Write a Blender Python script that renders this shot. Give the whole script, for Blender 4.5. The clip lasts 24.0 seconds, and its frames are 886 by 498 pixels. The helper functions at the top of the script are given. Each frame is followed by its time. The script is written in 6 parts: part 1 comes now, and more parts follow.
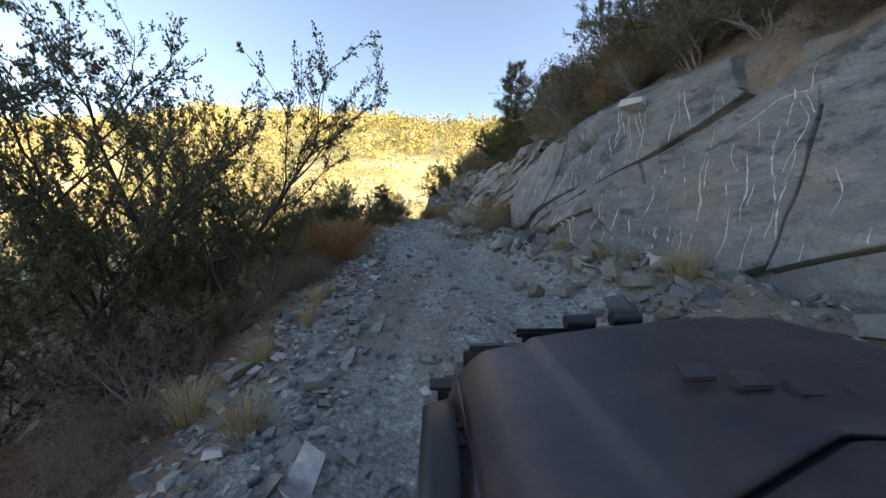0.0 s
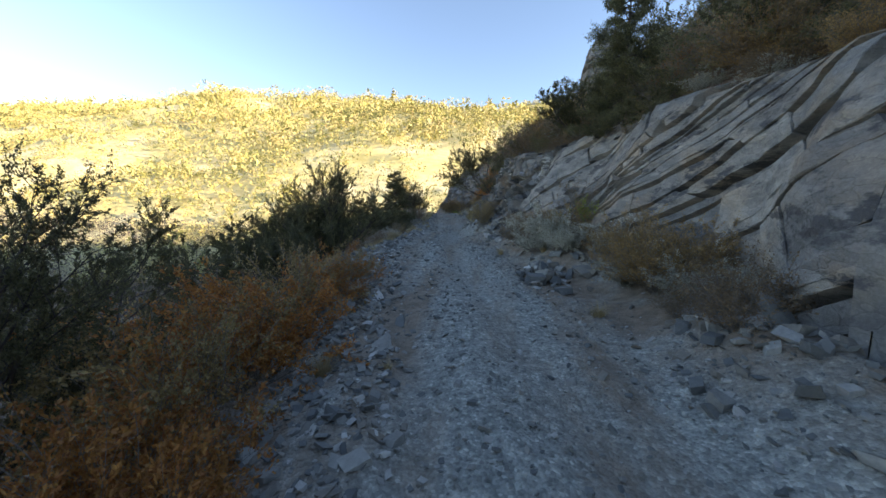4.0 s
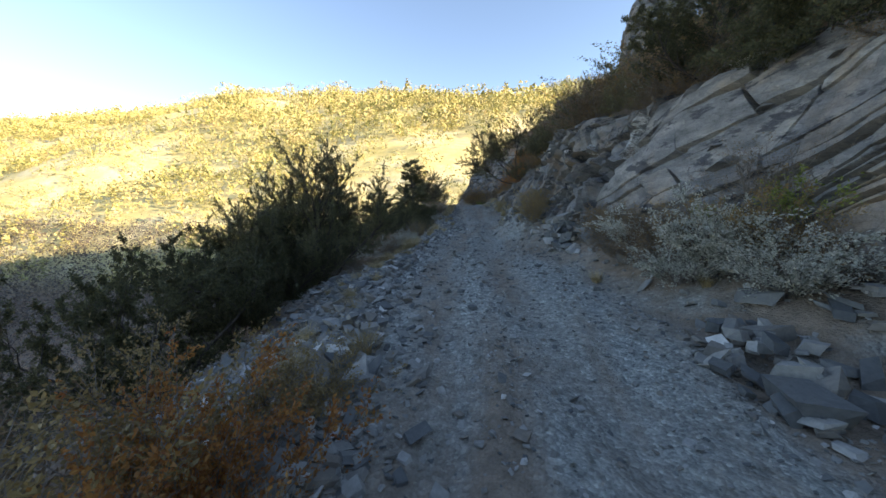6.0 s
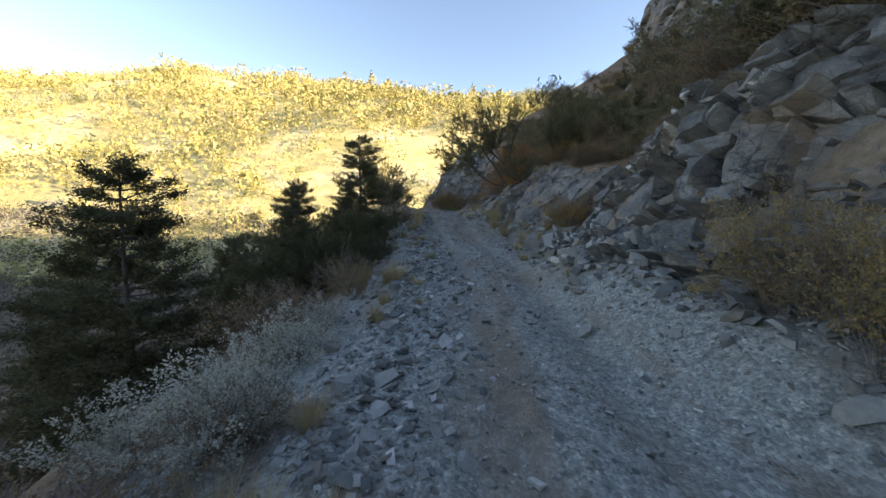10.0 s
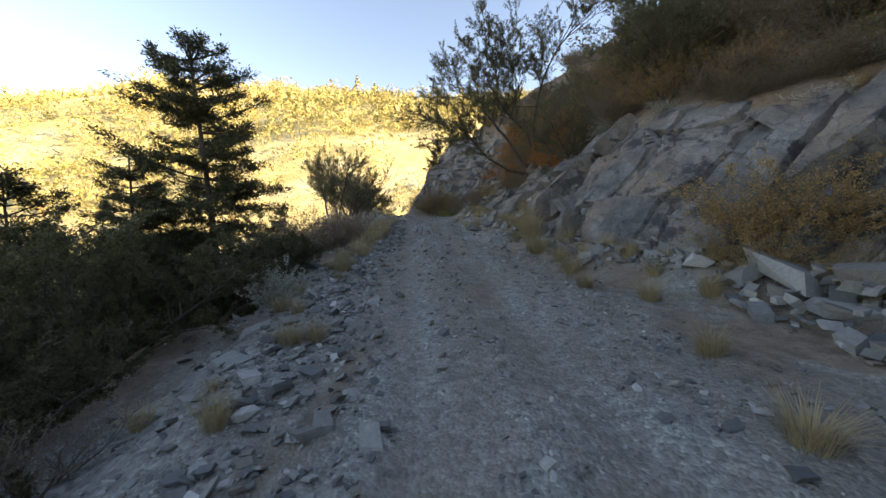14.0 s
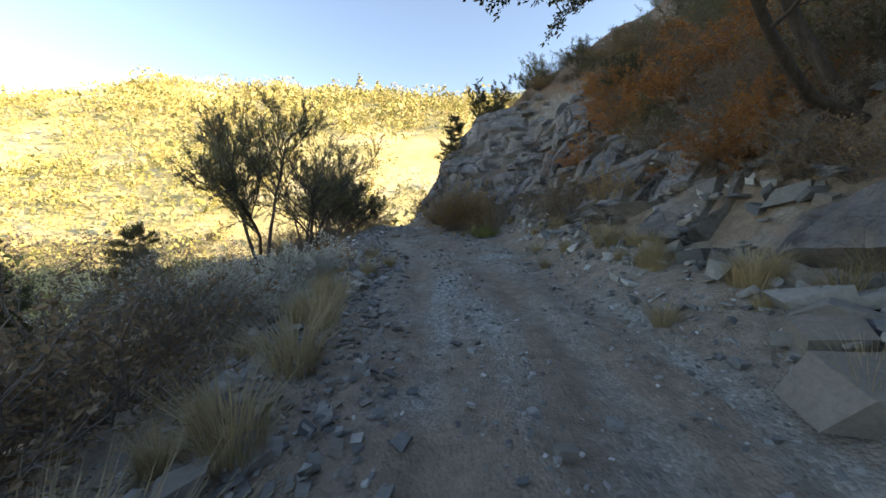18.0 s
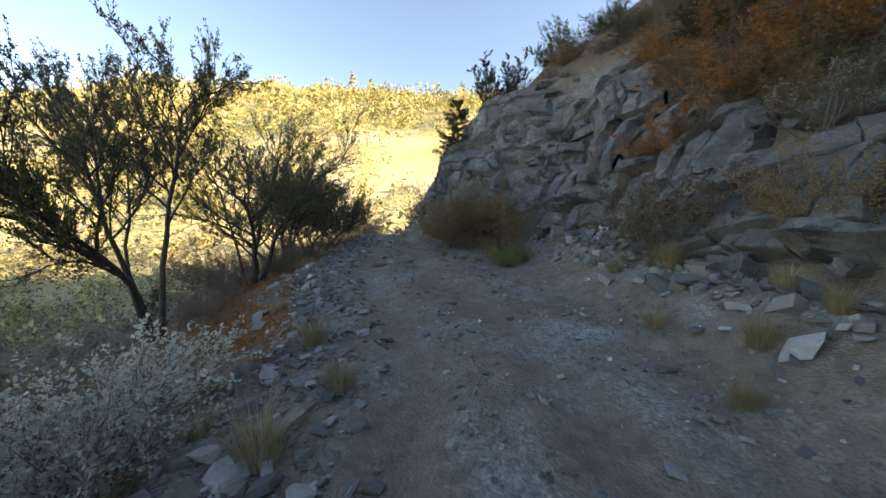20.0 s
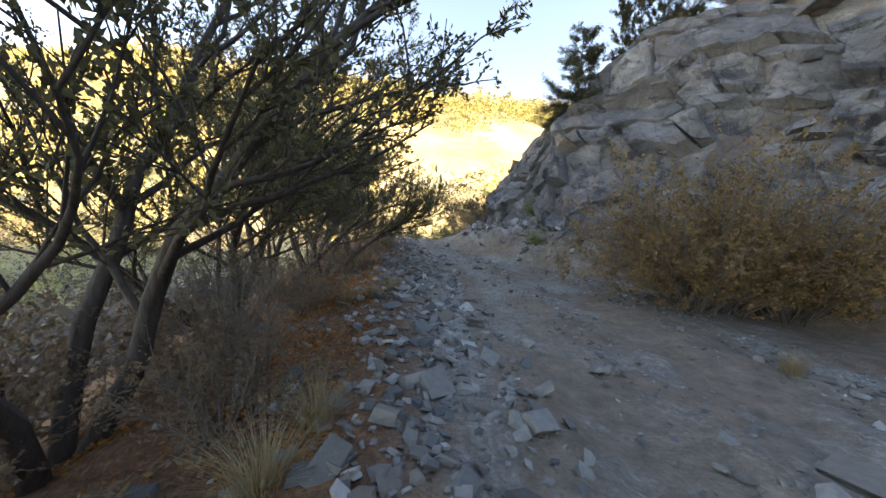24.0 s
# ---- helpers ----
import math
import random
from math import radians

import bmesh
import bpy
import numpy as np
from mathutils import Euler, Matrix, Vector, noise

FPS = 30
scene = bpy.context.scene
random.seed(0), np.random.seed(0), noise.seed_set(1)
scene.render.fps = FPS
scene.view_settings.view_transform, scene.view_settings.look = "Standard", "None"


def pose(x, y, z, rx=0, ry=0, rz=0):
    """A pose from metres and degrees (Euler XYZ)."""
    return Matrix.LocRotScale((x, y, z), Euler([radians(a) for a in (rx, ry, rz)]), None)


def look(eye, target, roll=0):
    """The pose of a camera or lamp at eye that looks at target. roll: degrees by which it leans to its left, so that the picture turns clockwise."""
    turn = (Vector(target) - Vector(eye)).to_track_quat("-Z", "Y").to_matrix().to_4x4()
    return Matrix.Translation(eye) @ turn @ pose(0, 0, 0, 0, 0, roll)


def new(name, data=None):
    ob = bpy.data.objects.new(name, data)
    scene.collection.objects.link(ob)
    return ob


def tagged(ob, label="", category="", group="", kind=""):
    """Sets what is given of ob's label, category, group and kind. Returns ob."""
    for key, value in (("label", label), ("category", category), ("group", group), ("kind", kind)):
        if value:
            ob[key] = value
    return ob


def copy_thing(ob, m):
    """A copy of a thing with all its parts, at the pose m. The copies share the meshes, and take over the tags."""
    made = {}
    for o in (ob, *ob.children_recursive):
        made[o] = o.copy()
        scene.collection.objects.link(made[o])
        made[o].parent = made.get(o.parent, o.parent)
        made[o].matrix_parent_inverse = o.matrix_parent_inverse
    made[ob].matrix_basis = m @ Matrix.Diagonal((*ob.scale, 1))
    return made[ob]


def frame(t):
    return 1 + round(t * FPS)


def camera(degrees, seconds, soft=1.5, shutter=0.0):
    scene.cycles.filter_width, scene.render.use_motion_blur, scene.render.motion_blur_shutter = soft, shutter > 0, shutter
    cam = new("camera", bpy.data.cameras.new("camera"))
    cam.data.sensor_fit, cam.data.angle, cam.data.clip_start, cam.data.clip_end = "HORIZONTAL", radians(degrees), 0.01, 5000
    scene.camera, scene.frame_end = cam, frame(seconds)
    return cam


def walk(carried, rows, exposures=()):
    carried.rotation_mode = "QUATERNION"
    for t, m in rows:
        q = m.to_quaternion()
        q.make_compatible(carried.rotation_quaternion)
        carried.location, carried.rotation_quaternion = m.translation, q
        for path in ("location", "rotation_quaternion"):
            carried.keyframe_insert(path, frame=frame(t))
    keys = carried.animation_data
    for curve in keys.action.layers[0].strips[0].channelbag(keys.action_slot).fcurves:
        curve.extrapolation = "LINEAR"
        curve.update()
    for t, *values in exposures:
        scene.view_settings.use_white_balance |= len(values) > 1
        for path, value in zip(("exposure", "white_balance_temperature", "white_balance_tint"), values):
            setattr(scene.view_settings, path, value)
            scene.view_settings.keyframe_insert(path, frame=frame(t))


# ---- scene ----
cam = camera(104.0, 24.0, soft=1.5, shutter=0.04)
PATH = [
    (0, (1.382, 0.224, 1.517), (1.322, 2.219, 1.392), -0.1),
    (0.5, (1.146, 1.558, 1.669), (1.084, 3.553, 1.532), 1.1),
    (1, (1.064, 2.649, 1.854), (0.95, 4.638, 1.672), -1.2),
    (1.5, (0.823, 3.432, 1.822), (0.796, 5.428, 1.706), 1.3),
    (3.5, (0.124, 7.23, 2.497), (-0.016, 9.217, 2.313), -1.3),
    (4, (-0.136, 8.338, 2.521), (-0.278, 10.324, 2.329), 0.9),
    (4.5, (-0.413, 9.459, 2.54), (-0.561, 11.442, 2.326), 2.6),
    (5, (-0.526, 10.571, 2.733), (-0.72, 12.555, 2.571), -1.5),
    (5.5, (-0.883, 11.943, 2.656), (-1.089, 13.921, 2.448), 0.2),
    (6, (-1.109, 13.31, 2.77), (-1.364, 15.278, 2.527), -1.5),
    (6.5, (-1.42, 14.8, 2.82), (-1.652, 16.774, 2.596), -1.0),
    (7, (-1.707, 16.35, 2.854), (-1.91, 18.328, 2.64), -0.5),
    (7.5, (-1.84, 17.945, 2.936), (-2.005, 19.929, 2.742), -1.6),
    (8, (-2.039, 19.447, 3.026), (-2.169, 21.432, 2.821), -2.4),
    (8.5, (-2.246, 20.8, 3.15), (-2.378, 22.781, 2.906), -2.7),
    (9, (-2.575, 21.98, 3.269), (-2.668, 23.961, 3.008), -0.4),
    (9.5, (-2.721, 23.276, 3.211), (-2.8, 25.265, 3.013), 0.1),
    (10, (-2.861, 24.674, 3.219), (-2.877, 26.66, 2.983), 1.9),
    (10.5, (-2.848, 26.006, 3.216), (-2.832, 27.992, 2.981), 3.7),
    (12.5, (-2.009, 30.717, 2.924), (-2.087, 32.704, 2.713), 1.9),
    (13, (-2.157, 32.592, 3.073), (-2.184, 34.581, 2.868), 0.9),
    (13.5, (-2.308, 34.522, 3.117), (-2.318, 36.511, 2.909), 0.4),
    (14, (-2.413, 36.376, 3.203), (-2.407, 38.365, 2.997), -0.6),
    (14.5, (-2.628, 38.137, 3.314), (-2.616, 40.127, 3.114), 1.1),
    (15, (-2.756, 39.719, 3.36), (-2.803, 41.71, 3.175), -1.9),
    (15.5, (-3.116, 41.568, 3.435), (-3.153, 43.559, 3.25), 2.0),
    (16, (-3.275, 43.211, 3.578), (-3.351, 45.201, 3.398), 0.1),
    (16.5, (-3.463, 44.844, 3.641), (-3.47, 46.832, 3.425), 2.4),
    (17, (-3.578, 46.377, 3.688), (-3.57, 48.365, 3.471), 1.4),
    (17.5, (-3.703, 47.775, 3.741), (-3.685, 49.764, 3.533), 0.6),
    (18, (-3.694, 49.315, 3.825), (-3.706, 51.306, 3.631), -0.4),
    (18.5, (-3.803, 50.713, 3.916), (-3.792, 52.702, 3.709), -0.2),
    (19, (-3.868, 52.033, 4.062), (-3.822, 54.023, 3.865), 0.2),
    (19.5, (-3.841, 53.197, 4.199), (-3.811, 55.187, 4.001), -1.0),
    (21.5, (-5.319, 56.713, 4.388), (-5.409, 58.702, 4.196), 1.5),
    (22, (-5.562, 57.947, 4.376), (-5.699, 59.932, 4.175), 2.1),
    (22.5, (-5.938, 59.341, 4.314), (-6.01, 61.334, 4.157), 5.6),
    (23, (-6.124, 60.669, 4.229), (-6.109, 62.661, 4.052), 5.7),
    (23.5, (-6.831, 61.882, 4.108), (-6.745, 63.87, 3.905), 7.6),
    (24, (-7.398, 62.713, 4.125), (-7.369, 64.704, 3.941), 4.9),
]
walk(cam, [(t, look(eye, target, roll)) for t, eye, target, roll in PATH],
     [(0, 1.9, 8100, 18), (1.5, 1.85, 8000, 18), (4, 1.75, 7400, 14), (7, 1.7, 7500, 15), (10, 1.75, 7900, 16), (12.5, 1.9, 9000, 21), (16, 1.95, 8400, 17), (19.5, 1.85, 8100, 15), (21.5, 2.05, 8300, 19), (22.5, 2.15, 8300, 19), (24, 2.6, 8800, 21)])

from mathutils.bvhtree import BVHTree

# ---- world, sun ----
SUN_EL, SUN_AZ = 14.0, 100.0          # degrees; azimuth of the sun clockwise from +y
world = bpy.data.worlds.new("world")
scene.world = world
world.use_nodes = True
wn, wl = world.node_tree.nodes, world.node_tree.links
sky = wn.new("ShaderNodeTexSky")
sky.sky_type, sky.sun_disc = "NISHITA", False
sky.sun_elevation, sky.sun_rotation = radians(SUN_EL), radians(SUN_AZ)
sky.altitude, sky.air_density, sky.dust_density, sky.ozone_density = 2200.0, 1.0, 0.1, 1.6
wl.new(sky.outputs[0], wn["Background"].inputs[0])
wn["Background"].inputs[1].default_value = 0.14
sun = new("sun", bpy.data.lights.new("sun", "SUN"))
sun.data.energy, sun.data.angle, sun.data.color = 5.0, radians(0.5), (1.0, 0.86, 0.62)
az, el = radians(SUN_AZ), radians(SUN_EL)
sun.matrix_world = look((0, 0, 60), (-math.sin(az) * math.cos(el), -math.cos(az) * math.cos(el), 60 - math.sin(el)))


# ---- materials ----
def mat(name, base, rough=0.85, metal=0.0):
    """A node material with one shader; returns (material, nodes, links, shader)."""
    m = bpy.data.materials.new(name)
    m.use_nodes = True
    n, l = m.node_tree.nodes, m.node_tree.links
    s = n["Principled BSDF"]
    s.inputs["Base Color"].default_value = (*base, 1)
    s.inputs["Roughness"].default_value, s.inputs["Metallic"].default_value = rough, metal
    return m, n, l, s


def noise_tex(n, l, scale, detail=6, rough=0.6, vec=None, distort=0.0):
    t = n.new("ShaderNodeTexNoise")
    t.inputs["Scale"].default_value, t.inputs["Detail"].default_value = scale, detail
    t.inputs["Roughness"].default_value, t.inputs["Distortion"].default_value = rough, distort
    if vec is not None:
        l.new(vec, t.inputs["Vector"])
    return t.outputs["Fac"]


def ramp(n, l, fac, stops):
    r = n.new("ShaderNodeValToRGB")
    e = r.color_ramp.elements
    while len(e) < len(stops):
        e.new(0.5)
    for k, (p, c) in zip(e, stops):
        k.position, k.color = p, (*c, 1)
    l.new(fac, r.inputs[0])
    return r.outputs[0]


def mix(n, l, fac, a, b, mode="MIX"):
    m = n.new("ShaderNodeMix")
    m.data_type, m.blend_type = "RGBA", mode
    for sock, v in ((m.inputs[0], fac), (m.inputs[6], a), (m.inputs[7], b)):
        if isinstance(v, (int, float)):
            sock.default_value = v
        elif isinstance(v, tuple):
            sock.default_value = (*v, 1)
        else:
            l.new(v, sock)
    return m.outputs[2]


def bump(n, l, height, s, strength=0.5, dist=0.02):
    b = n.new("ShaderNodeBump")
    b.inputs["Strength"].default_value, b.inputs["Distance"].default_value = strength, dist
    l.new(height, b.inputs["Height"])
    l.new(b.outputs[0], s.inputs["Normal"])


def world_pos(n):
    return n.new("ShaderNodeNewGeometry").outputs["Position"]


def stretched(n, l, vec, scale, rot=(0, 0, 0)):
    m = n.new("ShaderNodeMapping")
    m.inputs["Scale"].default_value, m.inputs["Rotation"].default_value = scale, [radians(a) for a in rot]
    l.new(vec, m.inputs["Vector"])
    return m.outputs[0]


def step(n, l, fac, lo, hi):
    m = n.new("ShaderNodeMapRange")
    m.inputs[1].default_value, m.inputs[2].default_value = lo, hi
    l.new(fac, m.inputs[0])
    return m.outputs[0]


def ground_material():
    m, n, l, s = mat("gravel_earth", (0.2, 0.2, 0.19), 0.95)
    p = world_pos(n)
    att = n.new("ShaderNodeAttribute")
    att.attribute_name = "zone"
    sep = n.new("ShaderNodeSeparateColor")
    l.new(att.outputs["Color"], sep.inputs[0])
    gravel = ramp(n, l, noise_tex(n, l, 9, 8, 0.7, p), [(0.3, (0.14, 0.15, 0.137)), (0.5, (0.29, 0.3, 0.276)), (0.68, (0.46, 0.46, 0.42))])
    vor = n.new("ShaderNodeTexVoronoi")
    vor.inputs["Scale"].default_value, vor.inputs["Randomness"].default_value = 34.0, 1.0
    l.new(p, vor.inputs["Vector"])
    hsv = n.new("ShaderNodeSeparateColor")
    l.new(vor.outputs["Color"], hsv.inputs[0])
    pebble = ramp(n, l, hsv.outputs[0], [(0.0, (0.62, 0.63, 0.64)), (0.6, (0.98, 0.98, 0.97)), (0.92, (1.2, 1.2, 1.18)), (1.0, (1.6, 1.6, 1.55))])
    gravel = mix(n, l, 0.85, gravel, pebble, "MULTIPLY")
    dirt = ramp(n, l, noise_tex(n, l, 5, 9, 0.7, p), [(0.3, (0.13, 0.098, 0.07)), (0.7, (0.31, 0.242, 0.178))])
    litter = ramp(n, l, noise_tex(n, l, 14, 9, 0.75, p), [(0.3, (0.06, 0.03, 0.018)), (0.55, (0.2, 0.1, 0.05)), (0.72, (0.33, 0.2, 0.11))])
    hill = ramp(n, l, noise_tex(n, l, 0.03, 10, 0.7, p), [(0.35, (0.46, 0.41, 0.17)), (0.5, (0.6, 0.52, 0.26)), (0.66, (0.72, 0.65, 0.44))])
    patch = step(n, l, noise_tex(n, l, 0.9, 6, 0.6, p), 0.3, 0.52)
    c = mix(n, l, patch, gravel, dirt)
    track = step(n, l, noise_tex(n, l, 0.55, 7, 0.62, stretched(n, l, p, (1.5, 0.35, 1.0))), 0.47, 0.62)
    xyz = n.new("ShaderNodeSeparateXYZ")
    l.new(p, xyz.inputs[0])
    worn = n.new("ShaderNodeMath")
    worn.operation = "MAXIMUM"
    both = n.new("ShaderNodeMath")
    both.operation = "MULTIPLY"
    l.new(step(n, l, xyz.outputs[1], 30.0, 46.0), both.inputs[0])
    l.new(step(n, l, noise_tex(n, l, 0.8, 7, 0.62, stretched(n, l, p, (1.5, 0.3, 1.0), (0, 0, 7))), 0.38, 0.54), both.inputs[1])
    l.new(track, worn.inputs[0])
    l.new(both.outputs[0], worn.inputs[1])
    track = worn.outputs[0]
    c = mix(n, l, sep.outputs[0], c, mix(n, l, track, gravel, mix(n, l, 0.88, gravel, dirt)))
    c = mix(n, l, sep.outputs[1], c, litter)
    c = mix(n, l, sep.outputs[2], c, hill)
    l.new(c, s.inputs["Base Color"])
    high = n.new("ShaderNodeMath")
    high.operation = "SUBTRACT"
    l.new(noise_tex(n, l, 16, 8, 0.75, p), high.inputs[0])
    l.new(vor.outputs["Distance"], high.inputs[1])
    bump(n, l, high.outputs[0], s, 0.8, 0.03)
    return m


def rock_material(name, dark, mid, light, warm, pale=0.0, chip=0.75, lam=2.2):
    m, n, l, s = mat(name, mid, 0.8)
    p = world_pos(n)
    lay = stretched(n, l, p, (0.7 + 0.3 * (2.2 - lam), 1.0, lam), (24, 0, 0))
    c = ramp(n, l, noise_tex(n, l, 1.3, 10, 0.68, lay), [(0.3, dark), (0.5, mid), (0.7, light)])
    c = mix(n, l, step(n, l, noise_tex(n, l, 0.7, 5, 0.6, p), 0.52, 0.72), c, warm)
    geo = n.new("ShaderNodeNewGeometry")
    info = n.new("ShaderNodeObjectInfo")
    add = n.new("ShaderNodeMath")
    l.new(geo.outputs["Random Per Island"], add.inputs[0])
    l.new(info.outputs["Random"], add.inputs[1])
    one = n.new("ShaderNodeMath")
    one.operation = "FRACT"
    l.new(add.outputs[0], one.inputs[0])
    c = mix(n, l, 0.9, c, ramp(n, l, one.outputs[0], [(0.0, (0.74, 0.76, 0.78)), (0.3, (0.96, 0.97, 0.98)), (0.55, (1.02, 0.95, 0.86)), (0.75, (0.86, 0.9, 0.94)), (0.93, (1.15, 1.13, 1.08)), (1.0, (1.4, 1.38, 1.32))]), "MULTIPLY")
    c = mix(n, l, step(n, l, noise_tex(n, l, 1.1, 9, 0.7, lay), 0.54, 0.6), c, (dark[0] * 0.75, dark[1] * 0.75, dark[2] * 0.78))
    grit = ramp(n, l, noise_tex(n, l, 30, 8, 0.7, p), [(0.3, (0.55, 0.55, 0.55)), (0.7, (1.25, 1.25, 1.25))])
    c = mix(n, l, 0.6, c, grit, "MULTIPLY")
    if pale:
        face = n.new("ShaderNodeMath")
        face.operation = "MULTIPLY"
        l.new(step(n, l, one.outputs[0], pale, pale + 0.02), face.inputs[0])
        l.new(step(n, l, noise_tex(n, l, 3.5, 10, 0.75, stretched(n, l, p, (1, 1, 2.5))), 0.5, 0.53), face.inputs[1])
        c = mix(n, l, face.outputs[0], c, (0.6, 0.6, 0.58))
    # fine fractures: small chips at their own heights, and hairline cracks between them
    drift = n.new("ShaderNodeVectorMath")
    drift.operation = "MULTIPLY_ADD"
    wob = n.new("ShaderNodeTexNoise")
    wob.inputs["Scale"].default_value, wob.inputs["Detail"].default_value = 1.6, 4
    l.new(lay, wob.inputs["Vector"])
    l.new(wob.outputs["Color"], drift.inputs[0])
    drift.inputs[1].default_value = (0.6, 0.6, 0.6)
    l.new(lay, drift.inputs[2])
    height = noise_tex(n, l, 9, 12, 0.75, lay)
    for size, weight in ((2.6, 1.0), (7.0, 0.55)):
        cell = n.new("ShaderNodeTexVoronoi")
        cell.inputs["Scale"].default_value = size
        l.new(drift.outputs[0], cell.inputs["Vector"])
        one_cell = n.new("ShaderNodeSeparateColor")
        l.new(cell.outputs["Color"], one_cell.inputs[0])
        edge = n.new("ShaderNodeTexVoronoi")
        edge.feature = "DISTANCE_TO_EDGE"
        edge.inputs["Scale"].default_value = size
        l.new(drift.outputs[0], edge.inputs["Vector"])
        crack = step(n, l, edge.outputs["Distance"], 0.0, 0.035)
        for operation, value, by in (("MULTIPLY_ADD", one_cell.outputs[0], weight * 0.7), ("MULTIPLY_ADD", crack, weight * 0.45)):
            node = n.new("ShaderNodeMath")
            node.operation = operation
            l.new(value, node.inputs[0])
            node.inputs[1].default_value = by
            l.new(height, node.inputs[2])
            height = node.outputs[0]
        c = mix(n, l, 0.4 * weight, c, ramp(n, l, edge.outputs["Distance"], [(0.0, (0.35, 0.34, 0.33)), (0.03, (1, 1, 1))]), "MULTIPLY")
        c = mix(n, l, 0.5 * weight, c, ramp(n, l, one_cell.outputs[1], [(0.0, (0.7, 0.71, 0.73)), (1.0, (1.25, 1.23, 1.2))]), "MULTIPLY")
    l.new(c, s.inputs["Base Color"])
    bump(n, l, height, s, chip, 0.07)
    return m


def leaf_material(name, a, b, rough=0.6, trans=0.35):
    """Leaves: colour varies from clump to clump, and light passes through."""
    m, n, l, s = mat(name, a, rough)
    geo = n.new("ShaderNodeNewGeometry")
    c = mix(n, l, geo.outputs["Random Per Island"], a, b)
    info = n.new("ShaderNodeObjectInfo")
    hue = n.new("ShaderNodeHueSaturation")
    mr = n.new("ShaderNodeMapRange")
    mr.inputs[3].default_value, mr.inputs[4].default_value = 0.8, 1.2
    l.new(info.outputs["Random"], mr.inputs[0])
    l.new(mr.outputs[0], hue.inputs["Value"])
    l.new(c, hue.inputs["Color"])
    l.new(hue.outputs[0], s.inputs["Base Color"])
    tr = n.new("ShaderNodeBsdfTranslucent")
    l.new(hue.outputs[0], tr.inputs[0])
    mx = n.new("ShaderNodeMixShader")
    mx.inputs[0].default_value = trans
    l.new(s.outputs[0], mx.inputs[1])
    l.new(tr.outputs[0], mx.inputs[2])
    l.new(mx.outputs[0], n["Material Output"].inputs[0])
    return m


def bark_material(name, a, b):
    m, n, l, s = mat(name, a, 0.9)
    p = n.new("ShaderNodeTexCoord").outputs["Object"]
    st = stretched(n, l, p, (9, 9, 1.6))
    l.new(ramp(n, l, noise_tex(n, l, 3, 8, 0.7, st), [(0.3, a), (0.7, b)]), s.inputs["Base Color"])
    bump(n, l, noise_tex(n, l, 5, 6, 0.7, st), s, 0.7, 0.02)
    return m


GROUND = ground_material()
SLAB = rock_material("grey_slab", (0.11, 0.11, 0.108), (0.185, 0.183, 0.176), (0.26, 0.25, 0.235), (0.25, 0.215, 0.165), chip=0.22)
BEDDED = rock_material("bedded_rock", (0.1, 0.098, 0.095), (0.23, 0.222, 0.208), (0.37, 0.345, 0.31), (0.33, 0.26, 0.19), chip=0.5)
BROKEN = rock_material("broken_rock", (0.085, 0.09, 0.094), (0.2, 0.203, 0.2), (0.34, 0.335, 0.32), (0.27, 0.205, 0.15), 0.91, lam=1.6)
JOINTED = rock_material("jointed_rock", (0.085, 0.085, 0.084), (0.185, 0.181, 0.174), (0.33, 0.318, 0.3), (0.29, 0.22, 0.16), 0.965, 0.7, 1.1)
CRAG = rock_material("weathered_rock", (0.1, 0.096, 0.094), (0.2, 0.192, 0.183), (0.34, 0.322, 0.3), (0.25, 0.185, 0.14), chip=0.9, lam=1.1)


# ---- shape of the ground ----
def curve_of(points):
    """A smooth function through (y, value) pairs."""
    ys = np.array([p[0] for p in points], float)
    vs = np.array([p[1] for p in points], float)

    def f(y):
        y = np.asarray(y, float)
        return sum(np.interp(y + d, ys, vs) for d in (-0.9, -0.45, 0.0, 0.45, 0.9)) / 5
    return f


ROAD_X = curve_of([(-400, 40), (-40, 6), (0, 2.1), (5, 1.4), (10, 0.45), (15, -0.6), (20, -1.3), (25, -1.8), (30, -1.5), (36, -1.5),
                   (42, -2.2), (48, -2.8), (54, -3.2), (59, -3.8), (62.5, -5.3), (67, -5.6), (71, -6.0), (75, -6.8), (90, -9), (110, -10), (400, -30)])
ROAD_Z = curve_of([(-400, -16), (-5, -0.5), (0, -0.15), (5, 0.45), (10, 0.75), (15, 0.95), (21.7, 1.28), (28.8, 1.4), (35, 1.48), (41.7, 1.75),
                   (45.1, 2.0), (49.6, 2.25), (55, 2.55), (59, 2.72), (62.5, 2.88), (67.4, 2.93), (75, 2.95), (90, 2.7), (110, 0), (400, -30)])
